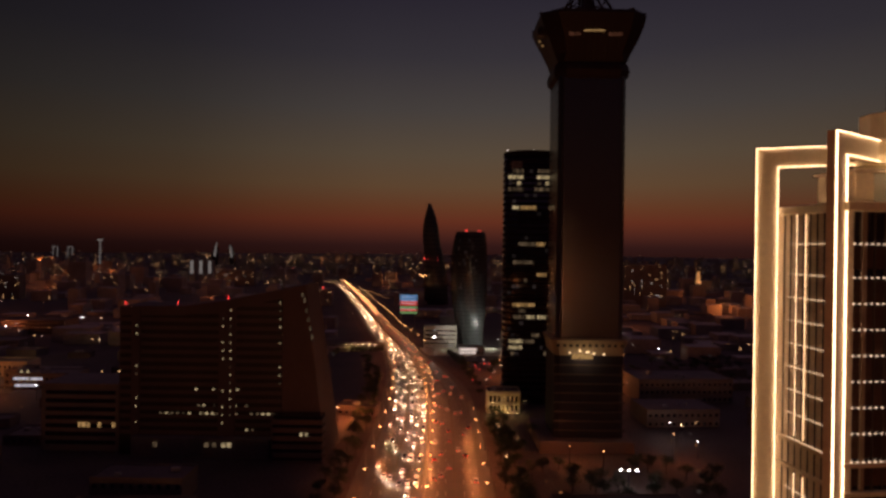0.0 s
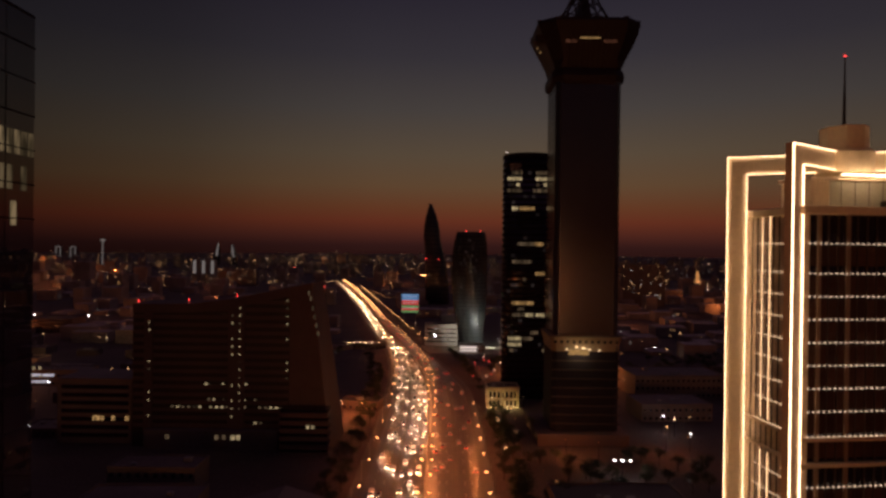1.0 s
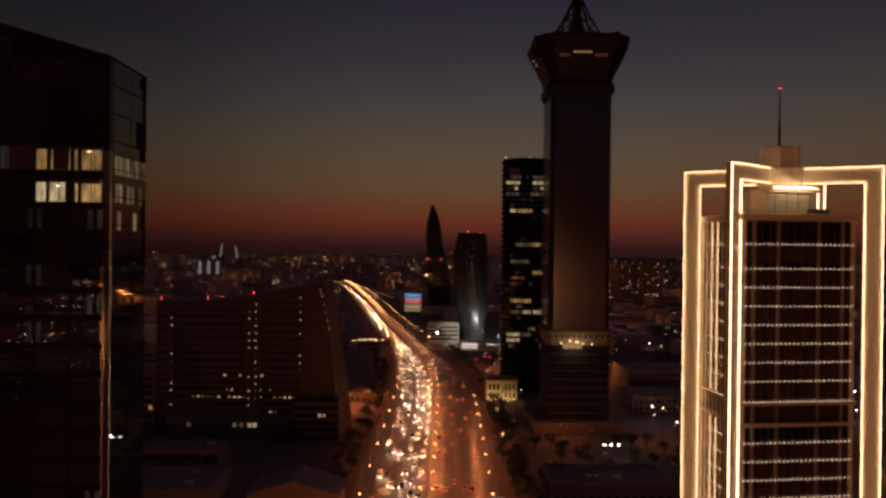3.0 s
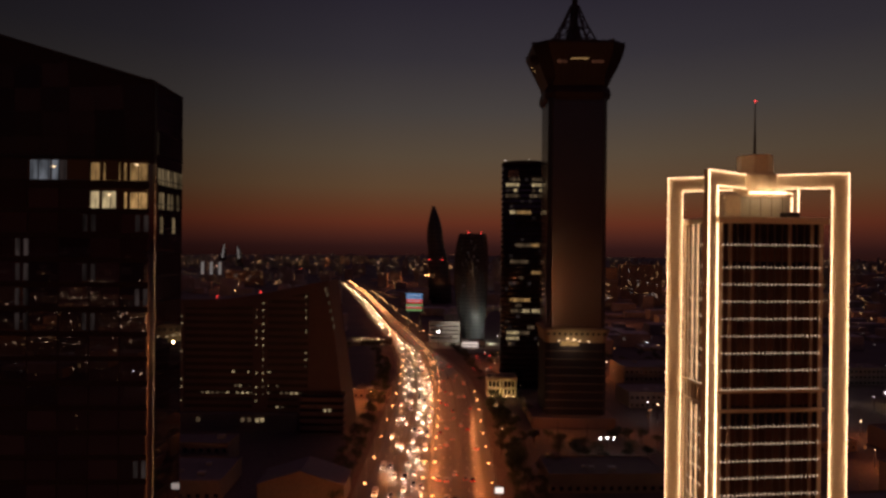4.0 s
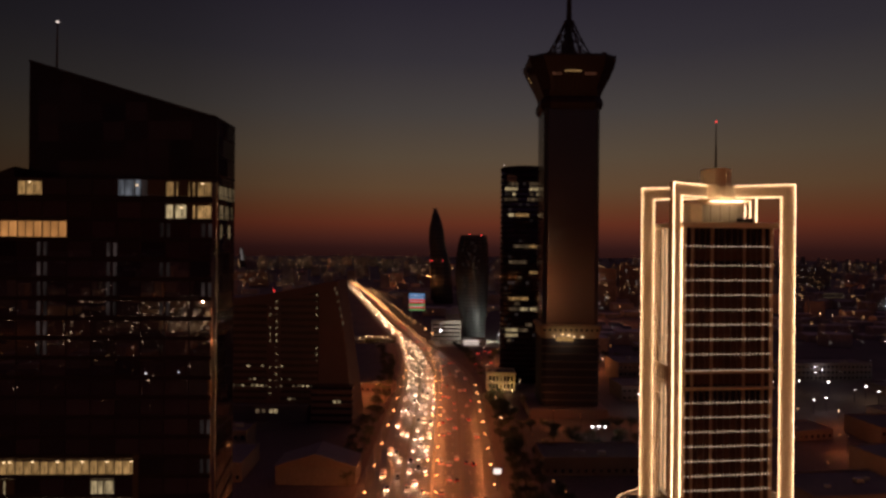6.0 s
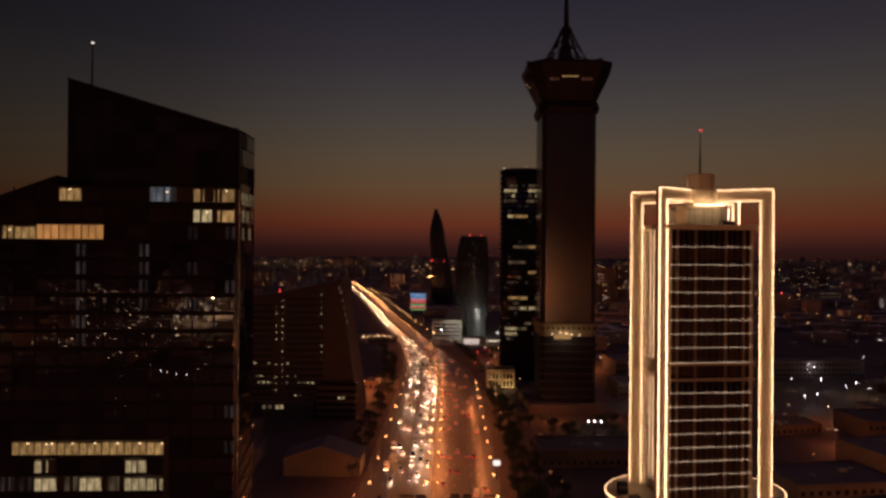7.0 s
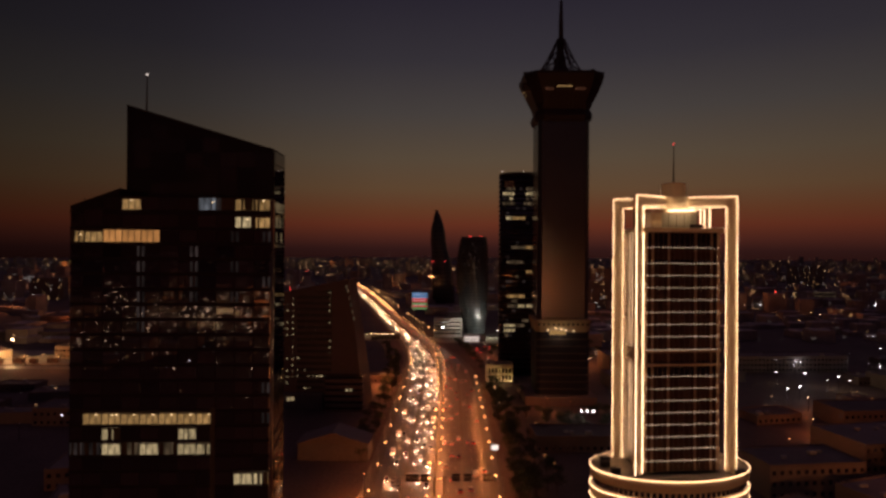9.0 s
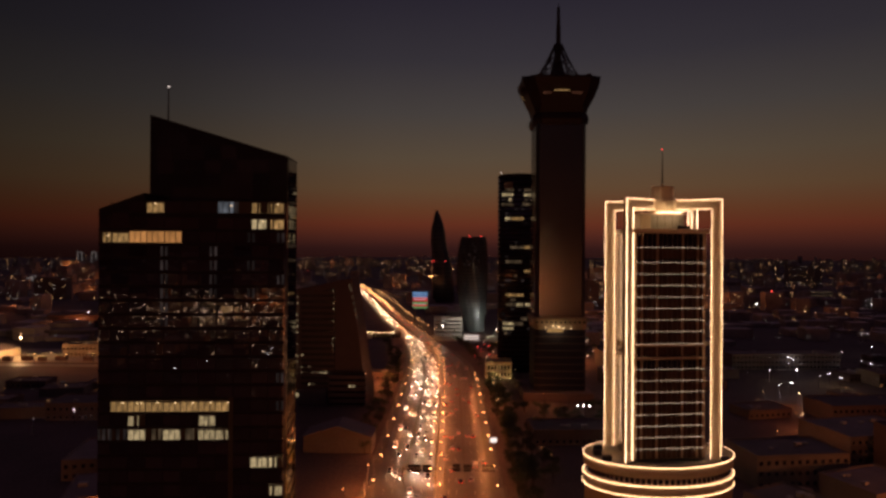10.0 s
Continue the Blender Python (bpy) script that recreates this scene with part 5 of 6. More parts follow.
ornate = low_building(34.5, 362, 19, 12, 12, 0, M["cream"], "pale ornate building floodlit in warm light", bare=True)
for i in range(8):
    x = -8.6 + i * 2.46
    boxpart("pilaster", M["cream"], ornate, x - 0.28, x + 0.28, -6.5, -6.02, 0, 11.4)
    if i < 7:
        for z0, z1 in ((1.2, 4.6), (6.2, 9.8)):
            boxpart("tall_window", M["win_warm" if (i * 3 + int(z0)) % 5 == 0 else "black_glass"], ornate, x + 0.6, x + 1.86, -6.08, -6.02, z0, z1)
boxpart("cornice", M["cream"], ornate, -9.9, 9.9, -6.9, -6.12, 11.4, 12.2)
boxpart("balcony", M["cream"], ornate, -9.6, 9.6, -7.2, -6.52, 5.1, 5.7)
for x in (-7.3, -2.4, 2.5, 7.4):
    bm = bmesh.new()
    ball(bm, (x, -9.2, 1.0), 0.22)
    part("uplight", bm, M["flood_warm"], ornate, "bright ground uplight")
    d = bpy.data.lights.new("uplight", "POINT")
    d.energy, d.color, d.shadow_soft_size = 260, (1.0, 0.80, 0.30), 0.3
    new("uplight", d).location = (34.5 + x, 352.2, 1.5)
pale_office = low_building(-4, 585, 31, 14, 20, 0, M["render"], "pale office block at the towers' foot", [(x, k, "win_dim") for x, k in ((-10, 2), (-3.4, 3), (6.8, 1))], floors=5, bare=True)
for z in (3.2, 7.2, 11.2, 15.2):
    boxpart("window_band", M["dark_glass"], pale_office, -14.2, 14.2, -7.06, -6.96, z, z + 1.3)
entrance = low_building(24, 548, 23, 12, 6.5, 0, M["grey_panel"], "low white-lit entrance hall", [(x, 0, "panel_white") for x in (-9.5, -7, -4.5, -2, 0.5, 3)])
boxpart("lit_canopy", M["panel_white"], entrance, -10.5, 4.5, -8.2, -6.3, 4.4, 5.2, "glowing white canopy")
low_building(-85, 560, 60, 12, 5, 3, M["concrete"], "low building with a row of lamps")
low_building(-118, 345, 30, 20, 7, 0, M["concrete"], "low shop lit orange beside the side street")
low_building(-48, 352, 22, 12, 5, -8, M["brown_stone"], "small shop front lit orange")


r = random.Random(77)
for x, y in ((-200, 300), (-232, 318), (-196, 345), (-222, 362), (-205, 395), (-190, 430), (-226, 452), (-250, 300), (-290, 318), (-322, 300), (-360, 322), (-250, 500), (-300, 508), (-350, 512), (-205, 480),
             (-240, 250), (-275, 265), (182, 262), (176, 330), (196, 372), (205, 430), (250, 300), (300, 300), (322, 285), (345, 318), (300, 362), (348, 395), (262, 452), (320, 455), (215, 470), (370, 440)):
    low_building(x + r.uniform(-4, 4), y + r.uniform(-3, 3), r.uniform(14, 30), r.uniform(10, 18), r.uniform(3.5, 6.5), r.uniform(-8, 14), r.choice((M["concrete"], M["tin"], M["brown_stone"])), "dark low flat-roofed shed in the works quarter", bare=r.random() < 0.6)


def storage_tank(x, y, turn):
    e = thing("storage_tank", pose(x, y, 0, 0, 0, turn), "rusty horizontal steel storage tank on concrete saddles", "tank")
    bm = bmesh.new()
    rings = [(-5.4, 0.5), (-5.2, 1.2), (-4.7, 1.6), (4.7, 1.6), (5.2, 1.2), (5.4, 0.5)]
    loft(bm, [[(u, r * math.cos(a), 2.3 + r * math.sin(a)) for a in np.linspace(0, 2 * math.pi, 18, endpoint=False)] for u, r in rings])
    bmesh.ops.recalc_face_normals(bm, faces=bm.faces)
    shell = part("shell", bm, M["brown_metal"], e, "rust-brown steel shell", True)
    boxpart("hatch", M["dark_metal"], shell, -0.4, 0.4, -0.4, 0.4, 3.85, 4.2, "", 0.05)
    for u in (-3.2, 3.2):
        boxpart("saddle", M["concrete"], e, u - 0.3, u + 0.3, -1.4, 1.4, 0, 1.2)


storage_tank(135, 146, -28)


# ---- big screen on a frame ----
e = thing("billboard_screen", pose(-41, 705, 0), "large lit advertising screen in blue, red and green stripes", "screen")
for x in (-7, 7):
    bm = bmesh.new()
    tube(bm, (x, 1, 0), (x, 1, 26), 0.5, 8)
    part("post", bm, M["steel"], e)
face = boxpart("screen_case", M["dark_metal"], e, -10.5, 10.5, 0, 1.2, 17, 39.5, "", 0.2)
for z0, z1, mm in ((36.9, 39, "screen_blue"), (34.6, 36.2, "screen_blue"), (32.4, 34.0, "screen_blue"), (29.6, 31.6, "screen_red"), (26.8, 28.6, "screen_red"), (23.4, 25.6, "screen_green"), (20.6, 22.4, "screen_red"), (17.8, 19.6, "screen_green")):
    boxpart("screen_band", M[mm], face, -10, 10, -0.12, -0.02, z0, z1)
for z in (22.6, 28.8, 31.8, 36.35):
    boxpart("screen_band", M["panel_soft"], face, -8.5, 7.5, -0.2, -0.13, z, z + 0.45)


# ---- floodlights and yard lamps ----
def flood_mast(x, y, z, mm, r=0.6, watts=0, color=COOL, heads=1, aim=None):
    x += 0.8
    e = thing("floodlight_mast", pose(x, y, 0), "tall steel mast with a glaring floodlight", "floodlight")
    bm = bmesh.new()
    tube(bm, (0, 0, 0), (0, 0, z), 0.16, 6, 0.1)
    part("pole", bm, M["mullion"], e)
    for i in range(heads):
        bm = bmesh.new()
        ball(bm, ((i - (heads - 1) / 2) * 3.2, -0.3, z + 0.2), r)
        part("lamp_head", bm, M[mm], e, "glaring lamp head")
    if heads > 1:
        boxpart("crossbar", M["steel"], e, -heads * 1.6, heads * 1.6, -0.1, 0.1, z - 0.2, z)
    if watts:
        d = bpy.data.lights.new("floodlight", "SPOT" if aim else "POINT")
        d.energy, d.color, d.shadow_soft_size = watts, color, 0.3
        ob = new("floodlight", d)
        ob.location = (x, y - 2.0, z + 0.9)
        if aim:
            d.spot_size, d.spot_blend = radians(120), 0.6
            ob.matrix_basis = look((x, y - 2.0, z + 0.9), aim)


FLOODS = [
    (187, 537, 8, "flood", 0.7, 0, COOL),
    (113, 311, 9, "flood", 0.6, 1200, COOL), (117, 306, 9, "flood_warm", 0.5, 0, WARM), (116, 284, 8, "flood", 0.45, 0, COOL),
    (440, 948, 8, "flood", 0.9, 0, COOL), (461, 942, 8, "flood", 0.6, 0, COOL), (-372, 424, 17, "flood_warm", 1.7, 26000, (1.0, 0.62, 0.26)), (-443, 615, 10, "flood", 0.9, 5000, SODIUM),
    (-374, 622, 9, "flood", 0.8, 0, COOL), (-416, 698, 9, "flood", 1.1, 0, COOL), (-321, 440, 9, "flood_warm", 1.1, 3000, WARM), (-487, 710, 9, "flood", 1.0, 0, COOL), (-244, 369, 9, "flood", 0.6, 0, COOL), (-214, 214, 8, "flood", 0.3, 0, COOL), (-205, 233, 7, "flood", 0.3, 0, COOL),
    (275, 398, 8, "flood", 0.51, 672, COOL), (265, 388, 8, "flood", 0.34, 0, COOL), (254, 356, 8, "flood", 0.81, 1008, COOL), (271, 345, 8, "flood", 0.68, 840, WARM), (269, 330, 8, "flood", 0.51, 672, WARM), (256, 333, 8, "flood", 0.34, 0, COOL),
    (235, 358, 8, "flood", 0.51, 448, WARM), (215, 351, 8, "flood", 0.30, 0, COOL), (214, 306, 8, "flood", 0.51, 392, COOL), (225, 312, 8, "flood", 0.59, 672, COOL), (213, 282, 8, "flood_warm", 0.42, 2500, SODIUM),
    (326, 393, 8, "flood", 0.42, 420, COOL), (328, 385, 8, "flood", 0.59, 420, COOL), (340, 440, 8, "flood", 0.42, 0, COOL), (389, 471, 8, "flood", 0.59, 420, COOL), (431, 549, 8, "flood", 0.51, 0, WARM), (437, 549, 8, "flood", 0.42, 0, WARM),
    (508, 917, 8, "flood", 1.1, 0, COOL), (488, 809, 8, "flood_warm", 1.0, 0, SODIUM), (518, 796, 8, "flood_warm", 0.7, 0, SODIUM), (519, 772, 8, "flood_warm", 0.8, 4000, SODIUM), (620, 842, 8, "flood", 1.1, 0, COOL), (835, 1098, 8, "flood", 1.4, 0, COOL), (708, 933, 8, "flood", 1.1, 0, COOL), (720, 930, 8, "flood", 0.9, 0, WARM), (710, 1125, 8, "flood", 1.2, 0, COOL),
    (199, 182, 17, "flood", 0.3, 0, COOL), (188, 236, 8, "flood_warm", 0.3, 2500, SODIUM),
    (-57, 334, 8, "flood_warm", 0.35, 7000, SODIUM), (-47, 336, 7, "flood_warm", 0.3, 4000, SODIUM), (26.5, 261, 8, "flood_warm", 0.35, 1200, SODIUM), (56, 276, 8, "sodium", 0.22, 2600, SODIUM), (104, 282, 12, "sodium", 0.3, 2400, SODIUM), (112, 425, 14, "sodium", 0.3, 9000, SODIUM), (40, 455, 12, "sodium", 0.3, 6000, SODIUM), (70, 272, 7, "sodium", 0.25, 0, SODIUM),
    # sodium at x 172 and 232: unseen, added to brighten the right-hand low blocks
    (27, 348, 8, "flood_warm", 0.3, 300, WARM), (46, 350, 8, "flood_warm", 0.3, 0, WARM), (-34, 150, 9, "sodium", 0.25, 5000, SODIUM), (-40, 128, 8, "sodium", 0.25, 3500, SODIUM), (172, 118, 12, "sodium", 0.2, 6000, SODIUM), (232, 178, 12, "sodium", 0.2, 9000, SODIUM), (150, 190, 12, "sodium", 0.2, 1600, SODIUM),
    (-118, 110, 8, "sodium", 0.3, 2600, SODIUM), (-338, 392, 9, "sodium", 0.5, 2600, SODIUM), (-312, 392, 9, "sodium", 0.5, 2600, SODIUM), (-290, 392, 9, "sodium", 0.5, 2600, SODIUM), (-372, 392, 9, "sodium", 0.5, 2600, SODIUM), (-265, 372, 7, "sodium", 0.4, 800, SODIUM),
]
for x, y, z, mm, r, watts, color in FLOODS:
    flood_mast(x, y, z, mm, r * 0.6, watts * (0.5 if color == COOL else 1), color)
flood_mast(48.5, 563, 9, "flood", 0.4, 22000, (0.82, 1.0, 0.86), aim=(30, 590, 2))
flood_mast(33, 554, 16, "flood", 0.1, 9000, (0.82, 1.0, 0.86), aim=(29, 592, 22))
flood_mast(-9.5, 556, 13, "flood", 1.0, 10000, (0.82, 1.0, 0.86), aim=(40, 585, 6))
flood_mast(73, 246, 8.5, "flood", 0.42, 900, COOL, 3)
for i in range(6):
    flood_mast(-62 - i * 5.4, 551, 6.0, "flood_warm", 0.4)




# sodium masts added at random to lift the far town, in place of haze
r = random.Random(14)
for i in range(34):
    d, a = math.exp(r.uniform(math.log(650), math.log(3300))), r.uniform(-0.72, 0.72)
    x, y = d * math.sin(a), d * math.cos(a)
    if abs(x - mid_x(y)) < 70 or (abs(x) < 120 and y < 800) or (abs(x - 930) < 90 and abs(y - 1500) < 60):
        continue
    flood_mast(x, y, 22 + rise(x, y), "sodium", 0.3, 4000 + 7 * d, SODIUM)


tagged(boxpart("road", M["asphalt"], None, -620, -270, 386, 398, -0.2, 0.06), "side street lit orange", "road", kind="structure")
# pale yards under the floodlights; the slab at the towers' foot is added to catch their glow
for x0, x1, y0, y1 in ((-560, -275, 404, 470), (-22, 62, 536, 576)):
    tagged(boxpart("pavement", M["pale_yard"], None, x0, x1, y0, y1, -0.2, 0.1), "pale concrete yard under floodlights", "pavement", kind="structure")


# ---- trees ----
def tree(seed, height):
    r = random.Random(seed)
    e = thing("roadside_tree", pose(0, 0, 0), "dark leafy roadside tree", "tree", "trees along the avenue")
    bm = bmesh.new()
    tube(bm, (0, 0, -0.2), (0.1, 0, height * 0.45), 0.22, 7, 0.14)
    tips = []
    for i in range(6):
        a = i * 1.05 + r.uniform(-0.3, 0.3)
        p0 = Vector((0.1, 0, height * r.uniform(0.3, 0.45)))
        p1 = Vector((math.cos(a) * height * 0.22, math.sin(a) * height * 0.22, height * r.uniform(0.55, 0.85)))
        tube(bm, p0, p1, 0.1, 5, 0.04)
        tips.append(p1)
    part("trunk", bm, M["bark"], e)
    bm = bmesh.new()
    for i in range(520):
        c = r.choice(tips) + Vector((r.gauss(0, 1), r.gauss(0, 1), r.gauss(0, 0.8))) * height * 0.1
        n = Vector((r.uniform(-1, 1), r.uniform(-1, 1), r.uniform(0, 1))).normalized()
        u = n.orthogonal().normalized() * r.uniform(0.15, 0.38)
        w = n.cross(u) * r.uniform(0.6, 1.0)
        bm.faces.new([bm.verts.new(c + q) for q in (-u, w * 0.6, u, -w * 0.8)])
    part("crown", bm, M["leaf"], e)
    return e


kinds = [tree(1, 7.5), tree(2, 9.0), tree(3, 6.5)]
r = random.Random(8)
spots = []
for off, y0, y1, gap in ((33.5, 110, 520, 9), (38, 130, 400, 12), (-33.5, 190, 470, 10), (-39, 220, 520, 13)):
    y = y0
    while y < y1:
        spots.append((*along(y, off + r.uniform(-1.5, 1.5)), r.random()))
        y += r.uniform(0.6, 1.5) * gap
for i in range(45):
    spots.append((r.uniform(15, 130), r.uniform(440, 495), r.random()))
for i in range(45):
    spots.append((r.uniform(90, 260), r.uniform(430, 520), r.random()))
for i in range(40):
    spots.append((r.uniform(-150, -90), r.uniform(325, 540), r.random()))
for i in range(25):
    spots.append((r.uniform(45, 115), r.uniform(225, 275), r.random()))
for i in range(45):
    spots.append((r.uniform(24, 46), r.uniform(150, 330), r.random()))
spots = [p for p in spots if not (24 < p[0] < 62 and 349 < p[1] < 400)]
for i, (x, y, s) in enumerate(spots):
    m = pose(x, y, 0, 0, 0, s * 360)
    if i < 3:
        kinds[i].matrix_basis = m
    else:
        copy_thing(kinds[i % 3], m)

# ---- the town all round ----
r = random.Random(33)
blocks = bmesh.new()
lights = {k: bmesh.new() for k in ("far_warm", "far_white", "far_orange", "far_red", "lamp_dot")}


def pane(bm, x, y, z, w, h, a):
    ca, sa = math.cos(a) * w / 2, math.sin(a) * w / 2
    bm.faces.new([bm.verts.new(p) for p in ((x - ca, y - sa, z), (x + ca, y + sa, z), (x + ca, y + sa, z + h), (x - ca, y - sa, z + h))])


def clear(x, y):
    if abs(x - mid_x(y)) < 60 and y < 1600:
        return False
    if -260 < y < 480 and abs(x) < 230:
        return False
    if 150 < y < 520 and abs(x) < 420:
        return False
    if abs(x - 20) < 110 and 450 < y < 760:
        return False
    return math.hypot(x, y) > 300


for i in range(2600):
    ang = r.uniform(-math.pi, math.pi)
    d = math.exp(r.uniform(math.log(420), math.log(4700)))
    if r.random() < 0.35:
        ang = r.uniform(-0.7, 0.7)
    x, y = d * math.sin(ang), d * math.cos(ang)
    if not clear(x, y):
        continue
    z = rise(x, y)
    far = min(1.0, d / 1800)
    h = r.choice((6, 8, 10, 15, 18, 28, 36)) * (0.45 + 0.55 * far) * r.uniform(0.8, 1.2)
    if d < 900:
        h = min(h, 13)
    if d > 2400:
        h = min(h, 13)
    if r.random() < 0.05 and d > 1100:
        h *= 1.6
    w, dep = r.uniform(12, 38), r.uniform(12, 24)
    box(blocks, x - w / 2, x + w / 2, y - dep / 2, y + dep / 2, z - 4, z + h)
    # lit windows on the side that faces the middle of town
    sy = -1 if y > -60 else 1
    share_lit = r.choice((0.0, 0.01, 0.03, 0.05, 0.10)) if d > 700 else 0.015
    mm = "far_warm" if r.random() < 0.6 else "far_white"
    for k in range(int(h / 3.3)):
        for j in range(int(w / 3.5)):
            if r.random() < share_lit:
                s = 0.95 + 0.8 * far
                pane(lights[mm], x - w / 2 + (j + 0.5) * 3.5, y + sy * (dep / 2 + 0.3), z + 1 + k * 3.3, s, s * 0.8, 0)
    q = r.random()
    if q < 0.06:
        ball(lights["lamp_dot"], (x + w * r.uniform(-1, 1), y + sy * (dep / 2 + 8), z + r.uniform(5, 14)), r.uniform(0.25, 0.6) * (0.7 + 0.6 * far))
    elif q < 0.4:
        ball(lights["far_orange" if q < 0.2 else "far_white" if q < 0.33 else "far_warm"], (x + w * r.uniform(-1, 1), y + sy * (dep / 2 + 8), z + 7), r.uniform(0.45, 0.9) * (0.7 + 0.8 * far))
    elif q < 0.42 and h > 25:
        ball(lights["far_red"], (x, y, z + h + 1.5), 1.2)
# a brightly lit, unseen quarter behind the start of the flight, mirrored in the glass fronts; its strong floods are
# added to warm the facades too
for qx, qy, watts, tone in ((-240, -592, 90000, WARM), (-165, -600, 60000, SODIUM), (-241, -886, 160000, SODIUM), (60, -500, 80000, SODIUM), (150, -420, 60000, SODIUM), (20, -800, 160000, SODIUM), (-430, -480, 80000, SODIUM), (-7, -260, 60000, SODIUM), (-7, -160, 40000, SODIUM), (90, -260, 60000, SODIUM)):
    flood_mast(qx, qy, 26, "sodium", 0.6, watts * (1.0 if qy < -400 else 0.8), tone)
for qx, qy in ((-152, -272), (-160, -275), (-176, -270), (-120, -330)):
    flood_mast(qx, qy, 10, "flood", 0.55)
for qx, qy, sx, sy, n in ((-240, -600, 24, 55, 230), (-165, -600, 16, 50, 150), (-236, -880, 60, 20, 110), (-330, -640, 40, 20, 40), (-200, -430, 40, 20, 30), (-120, -290, 30, 14, 24)):
    for i in range(n):
        ball(lights[r.choice(("lamp_dot", "lamp_dot", "far_white", "far_orange"))], (r.gauss(qx, sx), r.gauss(qy, sy), r.uniform(2, 18)), r.uniform(0.3, 0.85))
for i in range(150):
    ball(lights[r.choice(("lamp_dot", "far_white", "far_white", "far_warm"))], (r.uniform(-300, -50), r.uniform(-440, -150), r.uniform(4, 12)), r.uniform(0.12, 0.4))
quarters = [(r.uniform(-620, 420), -r.uniform(560, 1000), r.uniform(12, 45)) for i in range(26)] + [(r.uniform(-420, 300), -r.uniform(200, 520), r.uniform(8, 20)) for i in range(14)]
for i in range(1300):
    qx, qy, spread = r.choice(quarters)
    x, y = r.gauss(qx, spread * 1.6), r.gauss(qy, spread)
    if abs(x + 7) < 32:
        continue
    k = r.choice(("lamp_dot", "lamp_dot", "far_white", "far_orange", "far_warm"))
    ball(lights[k], (x, y, r.uniform(3, 24)), r.uniform(0.25, 0.8))
# small lamps, shop lights and standing traffic round the crossing and in the works quarter
for x0, x1, y0, y1, n, kinds_of in ((18, 60, 405, 520, 34, ("lamp_dot", "far_red", "far_orange", "far_red", "lamp_dot")), (40, 135, 400, 530, 26, ("far_white", "far_warm", "lamp_dot")), (-112, -45, 318, 540, 22, ("far_warm", "far_orange", "far_white")),
                                    (90, 330, 230, 330, 30, ("far_white", "far_warm", "far_orange")), (-330, -160, 220, 340, 26, ("far_white", "far_warm", "far_orange")), (26, 44, 150, 330, 16, ("far_orange", "far_warm"))):
    for i in range(n):
        ball(lights[r.choice(kinds_of)], (r.uniform(x0, x1), r.uniform(y0, y1), r.uniform(5, 9)), r.uniform(0.24, 0.5))
# street and yard lamps scattered over the whole town ahead
for i in range(2600):
    a, d = r.uniform(-0.72, 0.72), math.exp(r.uniform(math.log(480), math.log(4300)))
    x, y = d * math.sin(a), d * math.cos(a)
    if not clear(x, y) or noise.noise((x / 260, y / 260, 3)) < r.uniform(-0.5, 0.3):
        continue
    far = min(1.0, d / 1800)
    k = r.choice(("far_warm", "far_warm", "far_white", "far_white", "far_orange", "far_orange", "lamp_dot"))
    ball(lights[k], (x, y, rise(x, y) + r.uniform(7, 16)), r.uniform(0.16, 0.42) * (0.45 + 0.9 * far) * (0.6 if k == "lamp_dot" else 1))
# the dense far band of lamps towards the hills
for i in range(4200):
    a, d = r.uniform(-0.74, 0.74), r.uniform(1300, 4700)
    if noise.noise((d * math.sin(a) / 420, d * math.cos(a) / 420, 0)) < r.uniform(-0.75, 0.35):
        continue
    x, y = d * math.sin(a), d * math.cos(a)
    if abs(x - mid_x(y)) < 45 and y < 1600:
        continue
    k = r.choice(("far_warm", "far_warm", "far_white", "far_orange", "far_orange", "lamp_dot"))
    ball(lights[k], (x, y, rise(x, y) + r.uniform(8, 26)), r.uniform(0.4, 0.95) * (0.6 if k == "lamp_dot" else 1))
# brighter quarters on the far slopes
for cx, cy, n, spread, mm in ((-870, 2600, 60, 130, "far_orange"), (-640, 2500, 26, 40, "far_warm"), (-1380, 2150, 40, 90, "far_white"), (-1050, 2300, 36, 120, "far_warm"), (-420, 2900, 40, 120, "far_orange"),
                             (430, 2400, 40, 120, "far_warm"), (900, 2600, 40, 160, "far_orange"), (1500, 2700, 50, 260, "far_warm"), (-1700, 2500, 40, 150, "far_warm"), (-60, 2100, 30, 90, "far_warm"), (760, 1900, 24, 90, "far_white"), (2100, 2900, 40, 220, "far_white")):
    for i in range(n):
        x, y = r.gauss(cx, spread), r.gauss(cy, spread)
        z, h, w = rise(x, y), r.uniform(12, 44), r.uniform(8, 22)
        box(blocks, x - w / 2, x + w / 2, y, y + 12, z - 4, z + h)
        for j in range(r.randrange(1, 4)):
            s = r.uniform(1.2, 2.6)
            pane(lights[mm if r.random() < 0.7 else "lamp_dot" if r.random() < 0.12 else "far_warm"], x + r.uniform(-w / 2, w / 2), y - 0.4, z + h * r.uniform(0.4, 0.95), s, s, 0)
